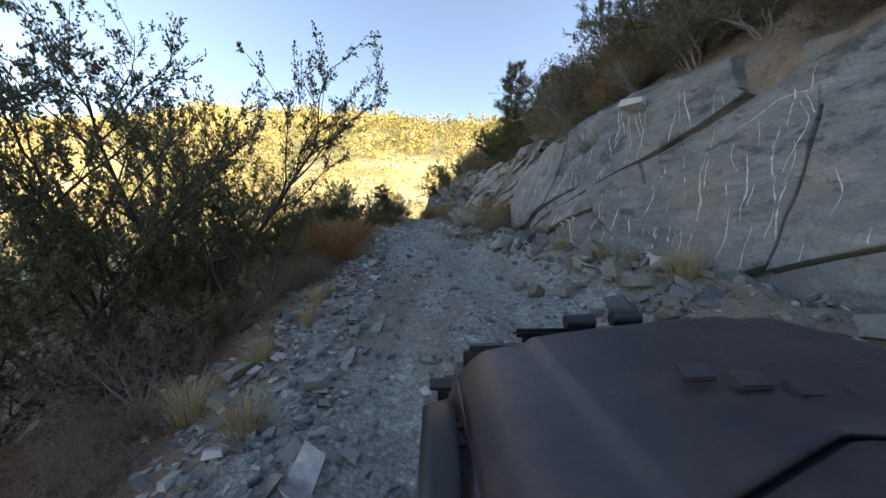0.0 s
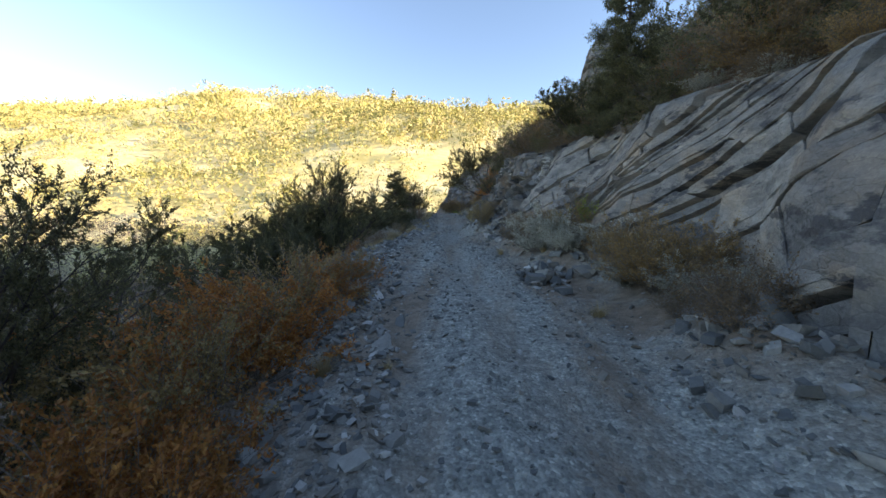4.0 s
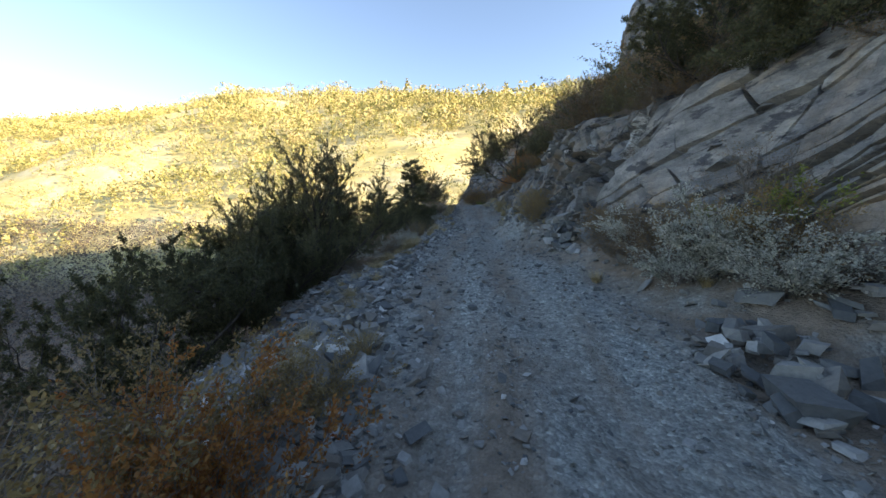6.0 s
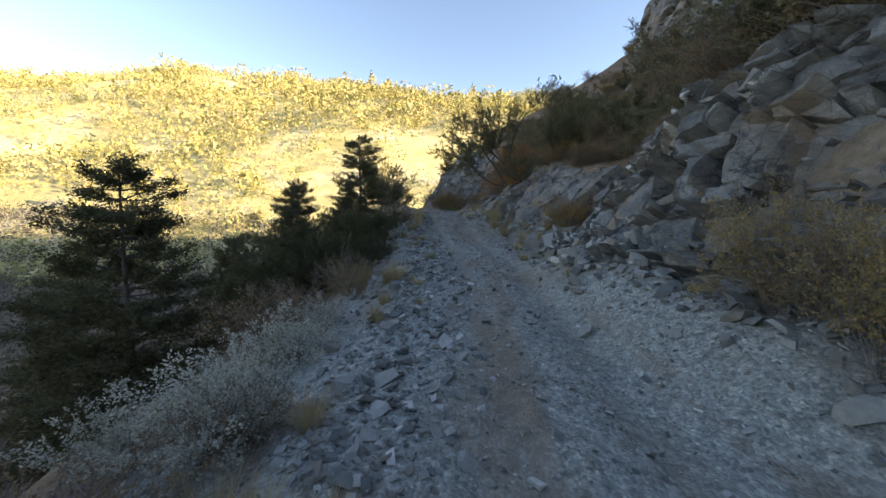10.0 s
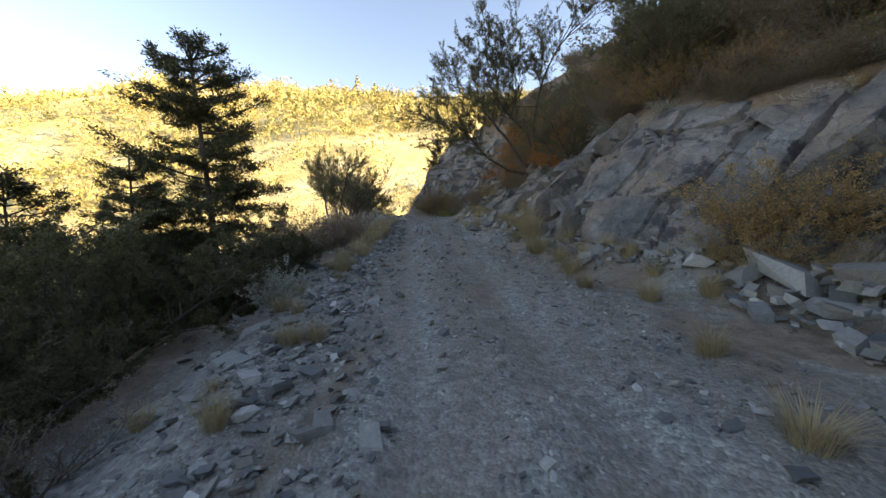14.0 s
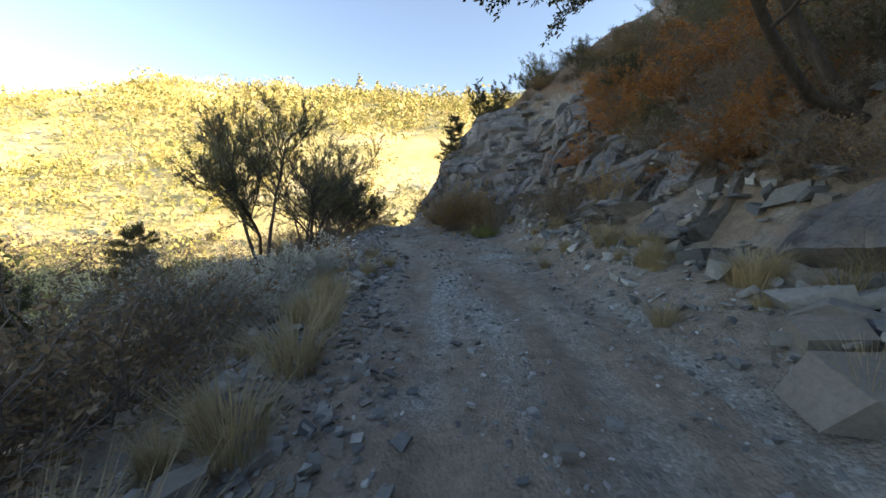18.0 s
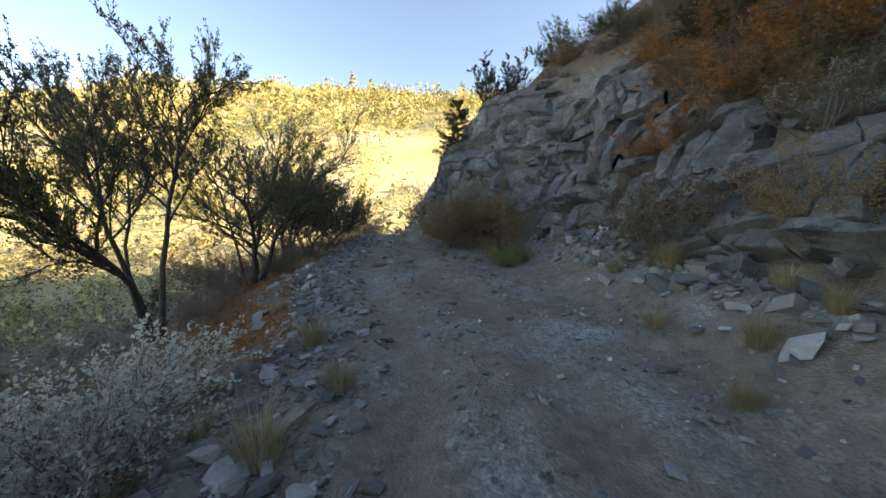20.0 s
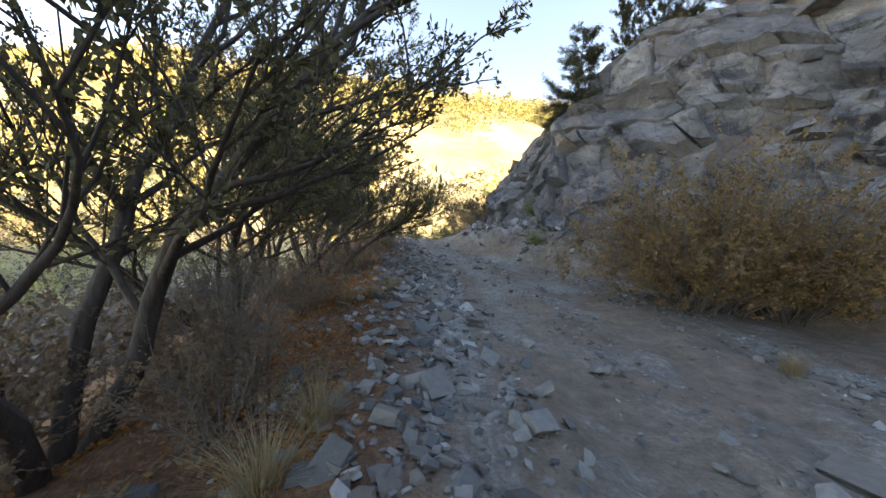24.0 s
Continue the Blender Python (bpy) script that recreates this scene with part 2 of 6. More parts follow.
WALL = [(-60, 3.0, 0.5, 3.9, 3.4), (5, 3.0, 0.6, 4.0, 3.4), (7, 2.8, 0.6, 3.7, 3.5), (10, 2.8, 0.6, 3.8, 3.3), (12, 3.1, 0.6, 4.2, 3.5), (13.4, 4.0, 0.5, 5.3, 3.9), (14.6, 4.9, 0.5, 6.1, 4.0),
        (15.8, 4.9, 0.5, 6.0, 4.1), (17.6, 4.1, 0.6, 5.8, 4.3), (20.5, 3.8, 0.6, 6.3, 4.5), (24, 3.6, 0.6, 5.8, 4.2), (26.3, 3.0, 0.7, 4.7, 4.1), (29, 2.3, 0.8, 4.2, 4.3),
        (32.5, 2.1, 0.8, 4.5, 4.6), (35, 2.4, 0.7, 4.9, 4.5), (36.7, 3.1, 0.6, 5.6, 4.2), (38.7, 4.6, 0.4, 7.1, 3.9), (40.3, 5.5, 0.4, 8.2, 3.7), (41.7, 4.8, 0.5, 8.2, 3.7), (44.4, 3.5, 0.5, 7.0, 3.8),
        (45.7, 3.2, 0.5, 5.9, 3.7), (47.5, 3.1, 0.6, 5.8, 3.9), (51, 3.1, 0.6, 6.0, 3.7), (54, 3.2, 0.6, 5.2, 3.0), (57, 3.5, 0.7, 5.0, 2.5), (59.5, 3.9, 0.7, 6.0, 2.8), (61.5, 4.7, 0.7, 7.3, 3.6),
        (63.5, 5.4, 0.6, 7.8, 4.4), (65.5, 5.9, 0.7, 8.5, 5.4), (68, 5.8, 1.0, 9.8, 7.5), (70, 4.8, 1.2, 10.2, 8.5), (71.2, 3.5, 1.2, 9.4, 8.6), (72.2, 2.6, 1.2, 8.0, 8.3), (74, 1.9, 1.2, 6.2, 7.6),
        (77, 1.6, 1.0, 4.9, 6.6), (85, 2.5, 0.5, 5.0, 3.0), (400, 3, 0.4, 5, 1.5)]
FOOT_U, FOOT_H, TOP_U, TOP_H = [curve_of([(w[0], w[k]) for w in WALL]) for k in (1, 2, 3, 4)]
EDGE = curve_of([(-60, 1.9), (0, 1.9), (6, 1.7), (12, 1.5), (15, 1.9), (20, 2.4), (24, 2.0), (28, 2.2), (35, 2.4), (40, 2.6), (46, 2.4), (52, 2.3), (58, 2.4), (62, 2.2), (70, 2.6), (400, 2.5)])


def hashed(ix, iy, iz):
    h = (ix * 374761393 + iy * 668265263 + iz * 2147483647 + 1013904223) & 0xFFFFFFFF
    h = ((h ^ (h >> 13)) * 1274126177) & 0xFFFFFFFF
    return ((h ^ (h >> 16)) & 0xFFFF) / 65535.0


def soft_noise(x, y, z=0.0):
    """Smooth noise, -1 to 1, on arrays."""
    x, y, z = np.broadcast_arrays(np.asarray(x, float), np.asarray(y, float), np.asarray(z, float))
    ix, iy, iz = (np.floor(a).astype(np.int64) for a in (x, y, z))
    fx, fy, fz = x - ix, y - iy, z - iz
    fx, fy, fz = (f * f * (3 - 2 * f) for f in (fx, fy, fz))
    out = 0.0
    for a in (0, 1):
        for b in (0, 1):
            for c in (0, 1):
                out = out + hashed(ix + a, iy + b, iz + c) * (fx if a else 1 - fx) * (fy if b else 1 - fy) * (fz if c else 1 - fz)
    return out * 2 - 1


def fractal(x, y, z=0.0, octaves=4):
    return sum(soft_noise(x * 2**k, y * 2**k, z * 2**k + 7 * k) * 0.5**k for k in range(octaves))


def ease(x, a, b):
    t = np.clip((np.asarray(x, float) - a) / (b - a), 0, 1)
    return t * t * (3 - 2 * t)


def ground_z(x, y):
    """Height of the ground at arrays x, y."""
    x, y = np.broadcast_arrays(np.asarray(x, float), np.asarray(y, float))
    u, zr = x - ROAD_X(y), ROAD_Z(y)
    edge, fu, fh, tu, th = EDGE(y), FOOT_U(y), FOOT_H(y), TOP_U(y), TOP_H(y)
    # right of the road: apron, rock face, hillside
    right = np.where(u < fu, fh * ease(u, fu - 1.7, fu) * (u > 0), 0)
    face = fh + (th - fh) * np.clip((u - fu - 0.25) / (tu - fu), 0, 1) - 0.25 * ease(u, fu - 0.1, fu + 0.4)
    right = np.where(u >= fu, face, right)
    spur = 1 - ease(y, 75, 92)
    up = np.maximum(u - tu, 0)
    right = right + (90 * (1 - np.exp(-up * 0.72 / 90))) * (0.1 + 0.9 * spur) + 0.35 * fractal(x * 0.5, y * 0.5) * ease(up, 0, 2)
    # left of the road: bank falling into the valley
    down = np.maximum(-u - edge, 0)
    left = -34 * (1 - np.exp(-down * (0.38 + 0.3 * ease(down, 2, 8)) / 34)) + 0.25 * fractal(x * 0.6, y * 0.6) * ease(down, 0, 2)
    z = zr + np.where(u > 0, right, left)
    # far side of the valley
    q = -0.05 * (x + 4) + (y - 40)
    far = -22 + 238 * ease(q, 25, 760) ** 0.85 + 18 * fractal(x * 0.006, y * 0.006, 3.0, 3) * ease(q, 80, 300)
    far = far + 40 * ease(q, 700, 2200)
    z = np.where(q > 40, np.maximum(z - 60 * ease(q, 40, 140), far * ease(q, 40, 140) + z * (1 - ease(q, 40, 140))), z)
    # wheel tracks and small unevenness
    near = (np.abs(u) < 14) & (np.abs(y) < 130)
    rut = -0.05 * np.exp(-((np.abs(u) - 0.75) / 0.28) ** 2) + 0.03 * np.exp(-(u / 0.35) ** 2)
    fine = 0.05 * fractal(x * 0.9, y * 0.9, 1.0) + 0.025 * fractal(x * 4.5, y * 4.5, 5.0, 3)
    return z + np.where(near, rut + fine, 0)


def link_mesh(name, verts, faces, material, smooth=True, parent=None):
    me = bpy.data.meshes.new(name)
    me.from_pydata(verts.tolist() if hasattr(verts, "tolist") else verts, [], faces.tolist() if hasattr(faces, "tolist") else faces)
    me.materials.append(material)
    if smooth:
        me.shade_smooth()
    ob = new(name, me)
    ob.parent = parent
    return ob


def fast_mesh(name, verts, faces, material, smooth=False):
    """A mesh from arrays; all faces have the same number of corners."""
    me = bpy.data.meshes.new(name)
    verts, faces = np.asarray(verts, np.float32), np.asarray(faces, np.int32)
    k = faces.shape[1]
    me.vertices.add(len(verts))
    me.vertices.foreach_set("co", verts.ravel())
    me.loops.add(faces.size)
    me.loops.foreach_set("vertex_index", faces.ravel())
    me.polygons.add(len(faces))
    me.polygons.foreach_set("loop_start", np.arange(0, faces.size, k, dtype=np.int32))
    me.update(calc_edges=True)
    me.materials.append(material)
    if not smooth:
        me.shade_flat()
    return me


def grid_faces(rows, cols):
    i = np.arange(rows * cols).reshape(rows, cols)
    return np.stack([i[:-1, :-1].ravel(), i[:-1, 1:].ravel(), i[1:, 1:].ravel(), i[1:, :-1].ravel()], 1)


def spread(a, b, d, far, grow):
    """Even steps d from a to b, then growing steps out to far on both sides."""
    mid = list(np.arange(a, b, d))
    lo, hi, s = [a], [b], d
    while hi[-1] < far[1]:
        s *= grow
        hi.append(hi[-1] + s)
    s = d
    while lo[-1] > far[0]:
        s *= grow
        lo.append(lo[-1] - s)
    return np.array(lo[:0:-1] + mid + hi)


def build_ground():
    ys = spread(-8, 84, 0.16, (-700, 2600), 1.09)
    us = spread(-4.5, 6.5, 0.12, (-2200, 1500), 1.085)
    v, u = np.meshgrid(ys, us, indexing="ij")
    x = ROAD_X(v) * np.exp(-(np.abs(u) / 120) ** 2) + u
    z = ground_z(x, v)
    verts = np.stack([x.ravel(), v.ravel(), z.ravel()], 1)
    ob = link_mesh("ground", verts, grid_faces(len(ys), len(us)), GROUND)
    uu = x - ROAD_X(v)
    rim = EDGE(v) - 1.3 * (1 - ease(v, 9, 15)) - 0.9 * ease(v, 56, 60) + 2.4 * ease(v, 14, 16) * (1 - ease(v, 22, 24)) + 1.4 * ease(v, 33, 36) * (1 - ease(v, 48, 51))
    road = ease(uu, -rim - 2.2, -rim - 1.0) * ease(-uu, -2.9, -1.6)
    worn = np.exp(-((uu - 0.55) / 0.35) ** 2) + np.exp(-((uu + 0.95) / 0.3) ** 2)
    road = road * (1 - (0.35 + 0.5 * ease(v, 36, 56)) * np.clip(worn, 0, 1)) * (1 - 0.9 * ease(v, 54, 60) * ease(uu, -0.9, 0.3))
    litter = ease(-uu, 1.7, 2.3) * ease(v, 55, 59) * (1 - ease(-uu, 8, 30)) + ease(-uu - EDGE(v), 1.2, 2.5) * 0.5
    litter = litter + ease(-uu, 1.5, 2.3) * (1 - ease(-uu, 4, 12)) * (1 - ease(v, 9, 14)) * 0.8
    litter = np.clip(litter + ease(uu - TOP_U(v), -0.3, 0.8) * 0.55, 0, 1)
    q = -0.05 * (x + 4) + (v - 40)
    far = ease(q, 80, 115)
    col = ob.data.color_attributes.new("zone", "FLOAT_COLOR", "POINT")
    col.data.foreach_set("color", np.stack([road, litter * (1 - far), far, np.ones_like(far)], -1).astype(np.float32).ravel())
    return tagged(ob, "rocky mountain track of grey gravel cut into a hillside", "ground", kind="structure")


def cells(a, b, c, seed):
    """For each point the number of its cell in a jittered lattice: id noise and the distance to the border."""
    ia, ib, ic = (np.floor(t).astype(np.int64) for t in (a, b, c))
    best, second, ident = np.full(a.shape, 9.0), np.full(a.shape, 9.0), np.zeros(a.shape)
    for da in (-1, 0, 1):
        for db in (-1, 0, 1):
            for dc in (-1, 0, 1):
                pa, pb, pc = ia + da, ib + db, ic + dc
                qa = pa + 0.15 + 0.7 * hashed(pa, pb, pc + seed)
                qb = pb + 0.15 + 0.7 * hashed(pa + 57, pb, pc + seed)
                qc = pc + 0.15 + 0.7 * hashed(pa, pb + 91, pc + seed)
                d = np.abs(qa - a) + np.abs(qb - b) + np.abs(qc - c)
                near = d < best
                second = np.where(near, best, np.minimum(second, d))
                ident = np.where(near, hashed(pa + 13, pb + 29, pc + seed), ident)
                best = np.where(near, d, best)
    return ident, second - best


def wall_profile(v, s):
    """Place of the unbroken rock face: along the road v, up the face s (0 to 1)."""
    fu, fh, tu, th = FOOT_U(v) - 0.05, FOOT_H(v) - 0.6, TOP_U(v), TOP_H(v)
    back = np.maximum(s - 0.9, 0) / 0.1
    t = np.minimum(s / 0.9, 1)
    u = fu + (tu - fu) * (t ** 1.25) + 0.9 * back
    h = fh + (th - fh) * t + 0.25 * back
    out = np.stack([-(th - fh), np.zeros_like(v), (tu - fu)], -1)
    out /= np.linalg.norm(out, axis=-1, keepdims=True)
    return ROAD_X(v) + u, ROAD_Z(v) + h, out, back


def face_point(a, b, d, y0, y1, dip, upright, bulge=0.0, ragged=0.0):
    """From the rock's own grid (a along the joints, b across the beds, d out of the face) to the world."""
    v = np.clip((a - upright * b) / (1 - upright * dip), y0, y1)
    z = b - dip * v
    base, top = ROAD_Z(v) + FOOT_H(v) - 0.6, ROAD_Z(v) + TOP_H(v)
    t = (z - base) / (top - base)
    s = np.where(t < 1, np.clip(t, 0, 1) * 0.9, 0.9 + np.clip((t - 1) / 0.07, 0, 1) * 0.1)
    x, z, dn, back = wall_profile(v, s)
    d = d + (0.3 + bulge) * fractal(v * 0.35, z * 0.35, x * 0.35) + 2.2 * ragged * fractal(v * 1.6, z * 1.6, x * 1.6)
    return np.stack([x, v, z], -1) + dn * d[..., None], t, dn


def split_range(lo, hi, size, rnd, vary=0.6):
    cuts = [lo]
    while cuts[-1] < hi:
        cuts.append(cuts[-1] + size * min(3.2, max(0.28, rnd.lognormvariate(-0.1, vary))))
    return cuts


def build_wall(name, y0, y1, material, label, bed, block, rough, dip=0.42, upright=-0.3, singles=300, gap=0.02, lost=0.06, slant=0.5, ragged=0.012, vary=0.6, bed_face=None, hollows=(), bulge=0.0, cell=0.28):
    """A stretch of the rock cut: a backing face, and on it the blocks into which beds and joints split the rock, with open cracks between."""
    rnd = random.Random(name)
    ends = np.linspace(y0, y1, 60)
    low, high = float((ROAD_Z(ends) + FOOT_H(ends)).min()) - 0.7, float((ROAD_Z(ends) + TOP_H(ends)).max()) + 0.4
    b0, b1 = low + min(dip * y0, dip * y1), high + max(dip * y0, dip * y1)
    span = lambda b: (min(y0 * (1 - upright * dip), y1 * (1 - upright * dip)) + upright * b, max(y0 * (1 - upright * dip), y1 * (1 - upright * dip)) + upright * b)
    # backing
    v, s = np.meshgrid(np.arange(y0, y1 + 0.1, 0.14), np.linspace(0, 1, 40), indexing="ij")
    x, z, dn, back = wall_profile(v, s)
    d = (0.3 + bulge) * fractal(v * 0.35, z * 0.35, x * 0.35) - 0.2 - 0.35 * rough + 0.08 * fractal(v * 2.5, z * 2.5, x * 2.5) + 0.05 * back
    d -= 0.25 * np.clip(1 - np.minimum(v - y0, y1 - v) / 0.5, 0, 1) * (rough > 0.2)
    for hv, hz, hr in hollows:
        d -= 1.1 * np.exp(-((v - hv) ** 2 + (z - hz) ** 2) / hr ** 2)
    wall = tagged(new(name, fast_mesh(name, (np.stack([x, v, z], -1) + dn * d[..., None]).reshape(-1, 3), grid_faces(*v.shape), bed_face or material)), label, "rock face", kind="structure")
    # blocks
    A, B, D, back, quads, owner, at = [], [], [], [], [], [], 0
    beds = split_range(b0, b1, bed, rnd, vary)
    count = 0
    for layer, (lo, hi) in enumerate(zip(beds, beds[1:])):
        left, right = span((lo + hi) / 2)
        cuts = split_range(left - block * rnd.random(), right, block * rnd.uniform(0.7, 1.4), rnd, vary)
        tip = [rnd.uniform(-slant, slant) * min(hi - lo, 0.5 * block) for _ in cuts]
        wave = rnd.uniform(0, 6)
        for k in range(len(cuts) - 1):
            mid_a, mid_b = (cuts[k] + cuts[k + 1]) / 2, (lo + hi) / 2
            vm = (mid_a - upright * mid_b) / (1 - upright * dip)
            if any((vm - hv) ** 2 + (mid_b - dip * vm - hz) ** 2 < hr ** 2 for hv, hz, hr in hollows):
                continue
            if not y0 - 0.1 < vm < y1 + 0.1 or rnd.random() < lost:
                continue
            wide, tall = cuts[k + 1] - cuts[k], hi - lo
            open_a, open_b = (min(gap * (0.08 + 3.2 * rnd.random() ** 4), 0.2 * wide), min(gap * (0.1 + 2.6 * rnd.random() ** 2.5), 0.22 * tall))
            e, f = min(0.12, 0.014 / wide), min(0.15, 0.014 / tall)
            na, nb = max(1, min(12, round(wide / cell))), max(1, min(9, round(tall / cell)))
            pa = np.concatenate([[0], np.linspace(e, 1 - e, na + 1), [1]])
            pb = np.concatenate([[0], np.linspace(f, 1 - f, nb + 1), [1]])
            P, Q = np.meshgrid(pa, pb, indexing="ij")
            jit = np.random.default_rng(layer * 1009 + k * 7 + 5)
            l_edge = cuts[k] + tip[k] * (Q - 0.5) + open_a
            r_edge = cuts[k + 1] + tip[k + 1] * (Q - 0.5) - open_a
            aa = l_edge + (r_edge - l_edge) * P
            curve = lambda q: 0.16 * bed * np.sin(aa / block * 1.1 + wave + q)
            wedge = open_b * (0.15 + 1.7 * (P if rnd.random() < 0.5 else 1 - P))
            bb = lo + wedge + curve(0) * (1 - Q) + (tall - 2 * wedge) * Q + curve(0.9) * Q
            bb = bb + jit.uniform(-0.05, 0.05) * tall * (P - 0.5) * 2
            coarse = hashed(np.int64(math.floor(mid_a / (block * 2.3))), np.int64(layer // 3), np.int64(len(name)))
            stand = rnd.gauss(0, 0.08) if rnd.random() < 0.6 else rnd.uniform(-0.55, 0.5)
            turn = 0.3 if abs(stand) < 0.2 else 1.0
            dd = rough * (0.8 * (coarse - 0.5) + stand) + rough * turn * (rnd.uniform(-0.6, 0.6) * (P - 0.5) + rnd.uniform(-0.7, 0.4) * (Q - 0.5))
            ring = (P == 0) | (P == 1) | (Q == 0) | (Q == 1)
            dd = dd - np.where(ring, 0.003 + 0.02 * rough * jit.random(P.shape), 0) + jit.uniform(-1, 1, P.shape) * ragged
            m, n = P.shape
            i = np.arange(m * n).reshape(m, n)
            loop = np.concatenate([i[:-1, 0], i[-1, :-1], i[:0:-1, -1], i[0, :0:-1]])
            own = np.arange(len(loop)) + m * n
            q1 = grid_faces(m, n)
            q2 = np.stack([loop, np.roll(loop, -1), np.roll(own, -1), own], 1)
            A += [aa.ravel(), aa.ravel()[loop]]
            B += [bb.ravel(), bb.ravel()[loop]]
            D += [dd.ravel(), np.full(len(loop), -0.4 - 0.4 * rough)]
            quads.append(np.concatenate([q1, q2]) + at)
            owner.append((at, at + m * n + len(loop)))
            at += m * n + len(loop)
    pts, t, dn = face_point(np.concatenate(A), np.concatenate(B), np.concatenate(D), y0, y1, dip, upright, bulge, ragged)
    rest_v, rest_f, used = [], [], 0
    for (i0, i1), q in zip(owner, quads):
        tm = t[i0:i1].mean()
        if not -0.04 < tm < 1.03:
            continue
        if count < singles:
            mid = pts[i0:i1].mean(0)
            me = fast_mesh("block", pts[i0:i1] - mid, q - i0, material)
            ob = new("block", me)
            ob.parent = wall
            ob.location = mid.tolist()
            count += 1
        else:
            rest_v.append(pts[i0:i1])
            rest_f.append(q - i0 + used)
            used += i1 - i0
    if rest_v:
        ob = new("rock_blocks", fast_mesh("rock_blocks", np.concatenate(rest_v), np.concatenate(rest_f), material))
        ob.parent = wall
        tagged(ob, kind="stuff")
    return wall


def vein_strips(wall, y0, y1, material, count, seed):
    """Thin veins of quartz lying on the face of a slab."""
    vs, fs = [], []
    for ob in wall.children:
        base = len(vs)
        vs += [v.co + ob.location for v in ob.data.vertices]
        fs += [[i + base for i in p.vertices] for p in ob.data.polygons]
    tree = BVHTree.FromPolygons(vs, fs)
    rnd = random.Random(seed)
    for n in range(count):
        along = rnd.random() < 0.02
        v, s = rnd.uniform(y0, y1), rnd.uniform(0.25, 0.9)
        x, z, dn, _ = wall_profile(np.array(v), np.array(s))
        out = Vector(dn.tolist())
        p = Vector((float(x), v, float(z)))
        go = Vector((0, -1, 0.3)) if along else Vector((0, rnd.uniform(-0.34, -0.06), -1))
        side = out.cross(go).normalized()
        length, wide = rnd.uniform(0.6, 1.5) if along else rnd.uniform(0.25, 1.1), rnd.uniform(0.004, 0.011) * (1.7 if along else 1)
        verts, steps, off, bend = [], max(5, int(length / 0.05)), 0.0, 0.0
        for k in range(steps + 1):
            bend = 0.8 * bend + rnd.uniform(-0.011, 0.011)
            off += bend
            q = p + go.normalized() * (k / steps * length) + side * off
            w = wide * (0.25 + 1.2 * rnd.random()) * (math.sin(math.pi * (0.06 + 0.88 * k / steps)) ** 0.5)
            row = []
            for e in (-1, 0, 1):
                hit = tree.ray_cast(q + side * e * w + out * 1.2, -out, 2.5)[0]
                row.append(hit + out * (0.006 if e == 0 else 0.002) if hit else None)
            if None in row:
                break
            verts.append(row)
        if len(verts) < 4:
            continue
        m = len(verts)
        ob = new("quartz_vein", fast_mesh("quartz_vein", np.array([[c for c in q] for r in verts for q in r]), grid_faces(m, 3), material))
        ob.parent = wall


ground = build_ground()
slab = build_wall("wall_slab", -14, 11.6, SLAB, "smooth grey rock slab with white quartz veins beside the track", 0.66, 2.6, 0.1, 0.42, -0.5, gap=0.014, lost=0.0, slant=0.9, ragged=0.008)
bedded = build_wall("wall_bedded", 11.4, 24.4, BEDDED, "grey bedded rock face with tilted layers beside the track", 0.42, 1.5, 0.12, 0.5, -0.6, gap=0.03, lost=0.015, ragged=0.016, vary=0.8, slant=0.9, cell=0.22)
broken = build_wall("wall_broken", 24.2, 37.2, BROKEN, "fractured grey rock cut with pale blocks beside the track", 0.24, 0.31, 0.52, 0.22, -0.25, gap=0.024, lost=0.12, ragged=0.045, vary=0.85, slant=1.3, bulge=0.2, cell=0.2)
jointed = build_wall("wall_jointed", 37.0, 48.4, JOINTED, "rock cut split by upright joints into grey blocks", 0.62, 0.36, 0.62, 0.1, -0.1, gap=0.07, lost=0.08, ragged=0.03, slant=0.7, vary=0.85, cell=0.2)
crumbling = build_wall("wall_crumbling", 48.2, 64.2, JOINTED, "low crumbling rock bank with brown earth beside the track", 0.7, 0.7, 0.42, 0.3, -0.4, gap=0.04, lost=0.12, ragged=0.04, slant=0.9, vary=0.75, bed_face=GROUND, bulge=0.15, cell=0.2)
outcrop = build_wall("wall_outcrop", 64.0, 86.0, CRAG, "tall weathered grey rock outcrop standing over the track", 0.66, 0.6, 0.5, 0.36, -0.55, gap=0.03, lost=0.05, vary=0.95, slant=1.2, ragged=0.05, bulge=0.45, cell=0.2, hollows=((70.6, 6.9, 0.5), (69.7, 5.0, 0.6), (70.6, 5.3, 0.4), (66.8, 4.9, 0.45)))
QUARTZ, _n, _l, _s = mat("white_quartz", (0.62, 0.6, 0.55), 0.6)
_l.new(ramp(_n, _l, noise_tex(_n, _l, 25, 6, 0.7, world_pos(_n)), [(0.3, (0.3, 0.28, 0.25)), (0.65, (0.6, 0.58, 0.54))]), _s.inputs["Base Color"])
vein_strips(slab, 1.0, 11.0, QUARTZ, 200, 5)


# ---- plants ----
def unit(v):
    return v / (np.linalg.norm(v, axis=-1, keepdims=True) + 1e-9)


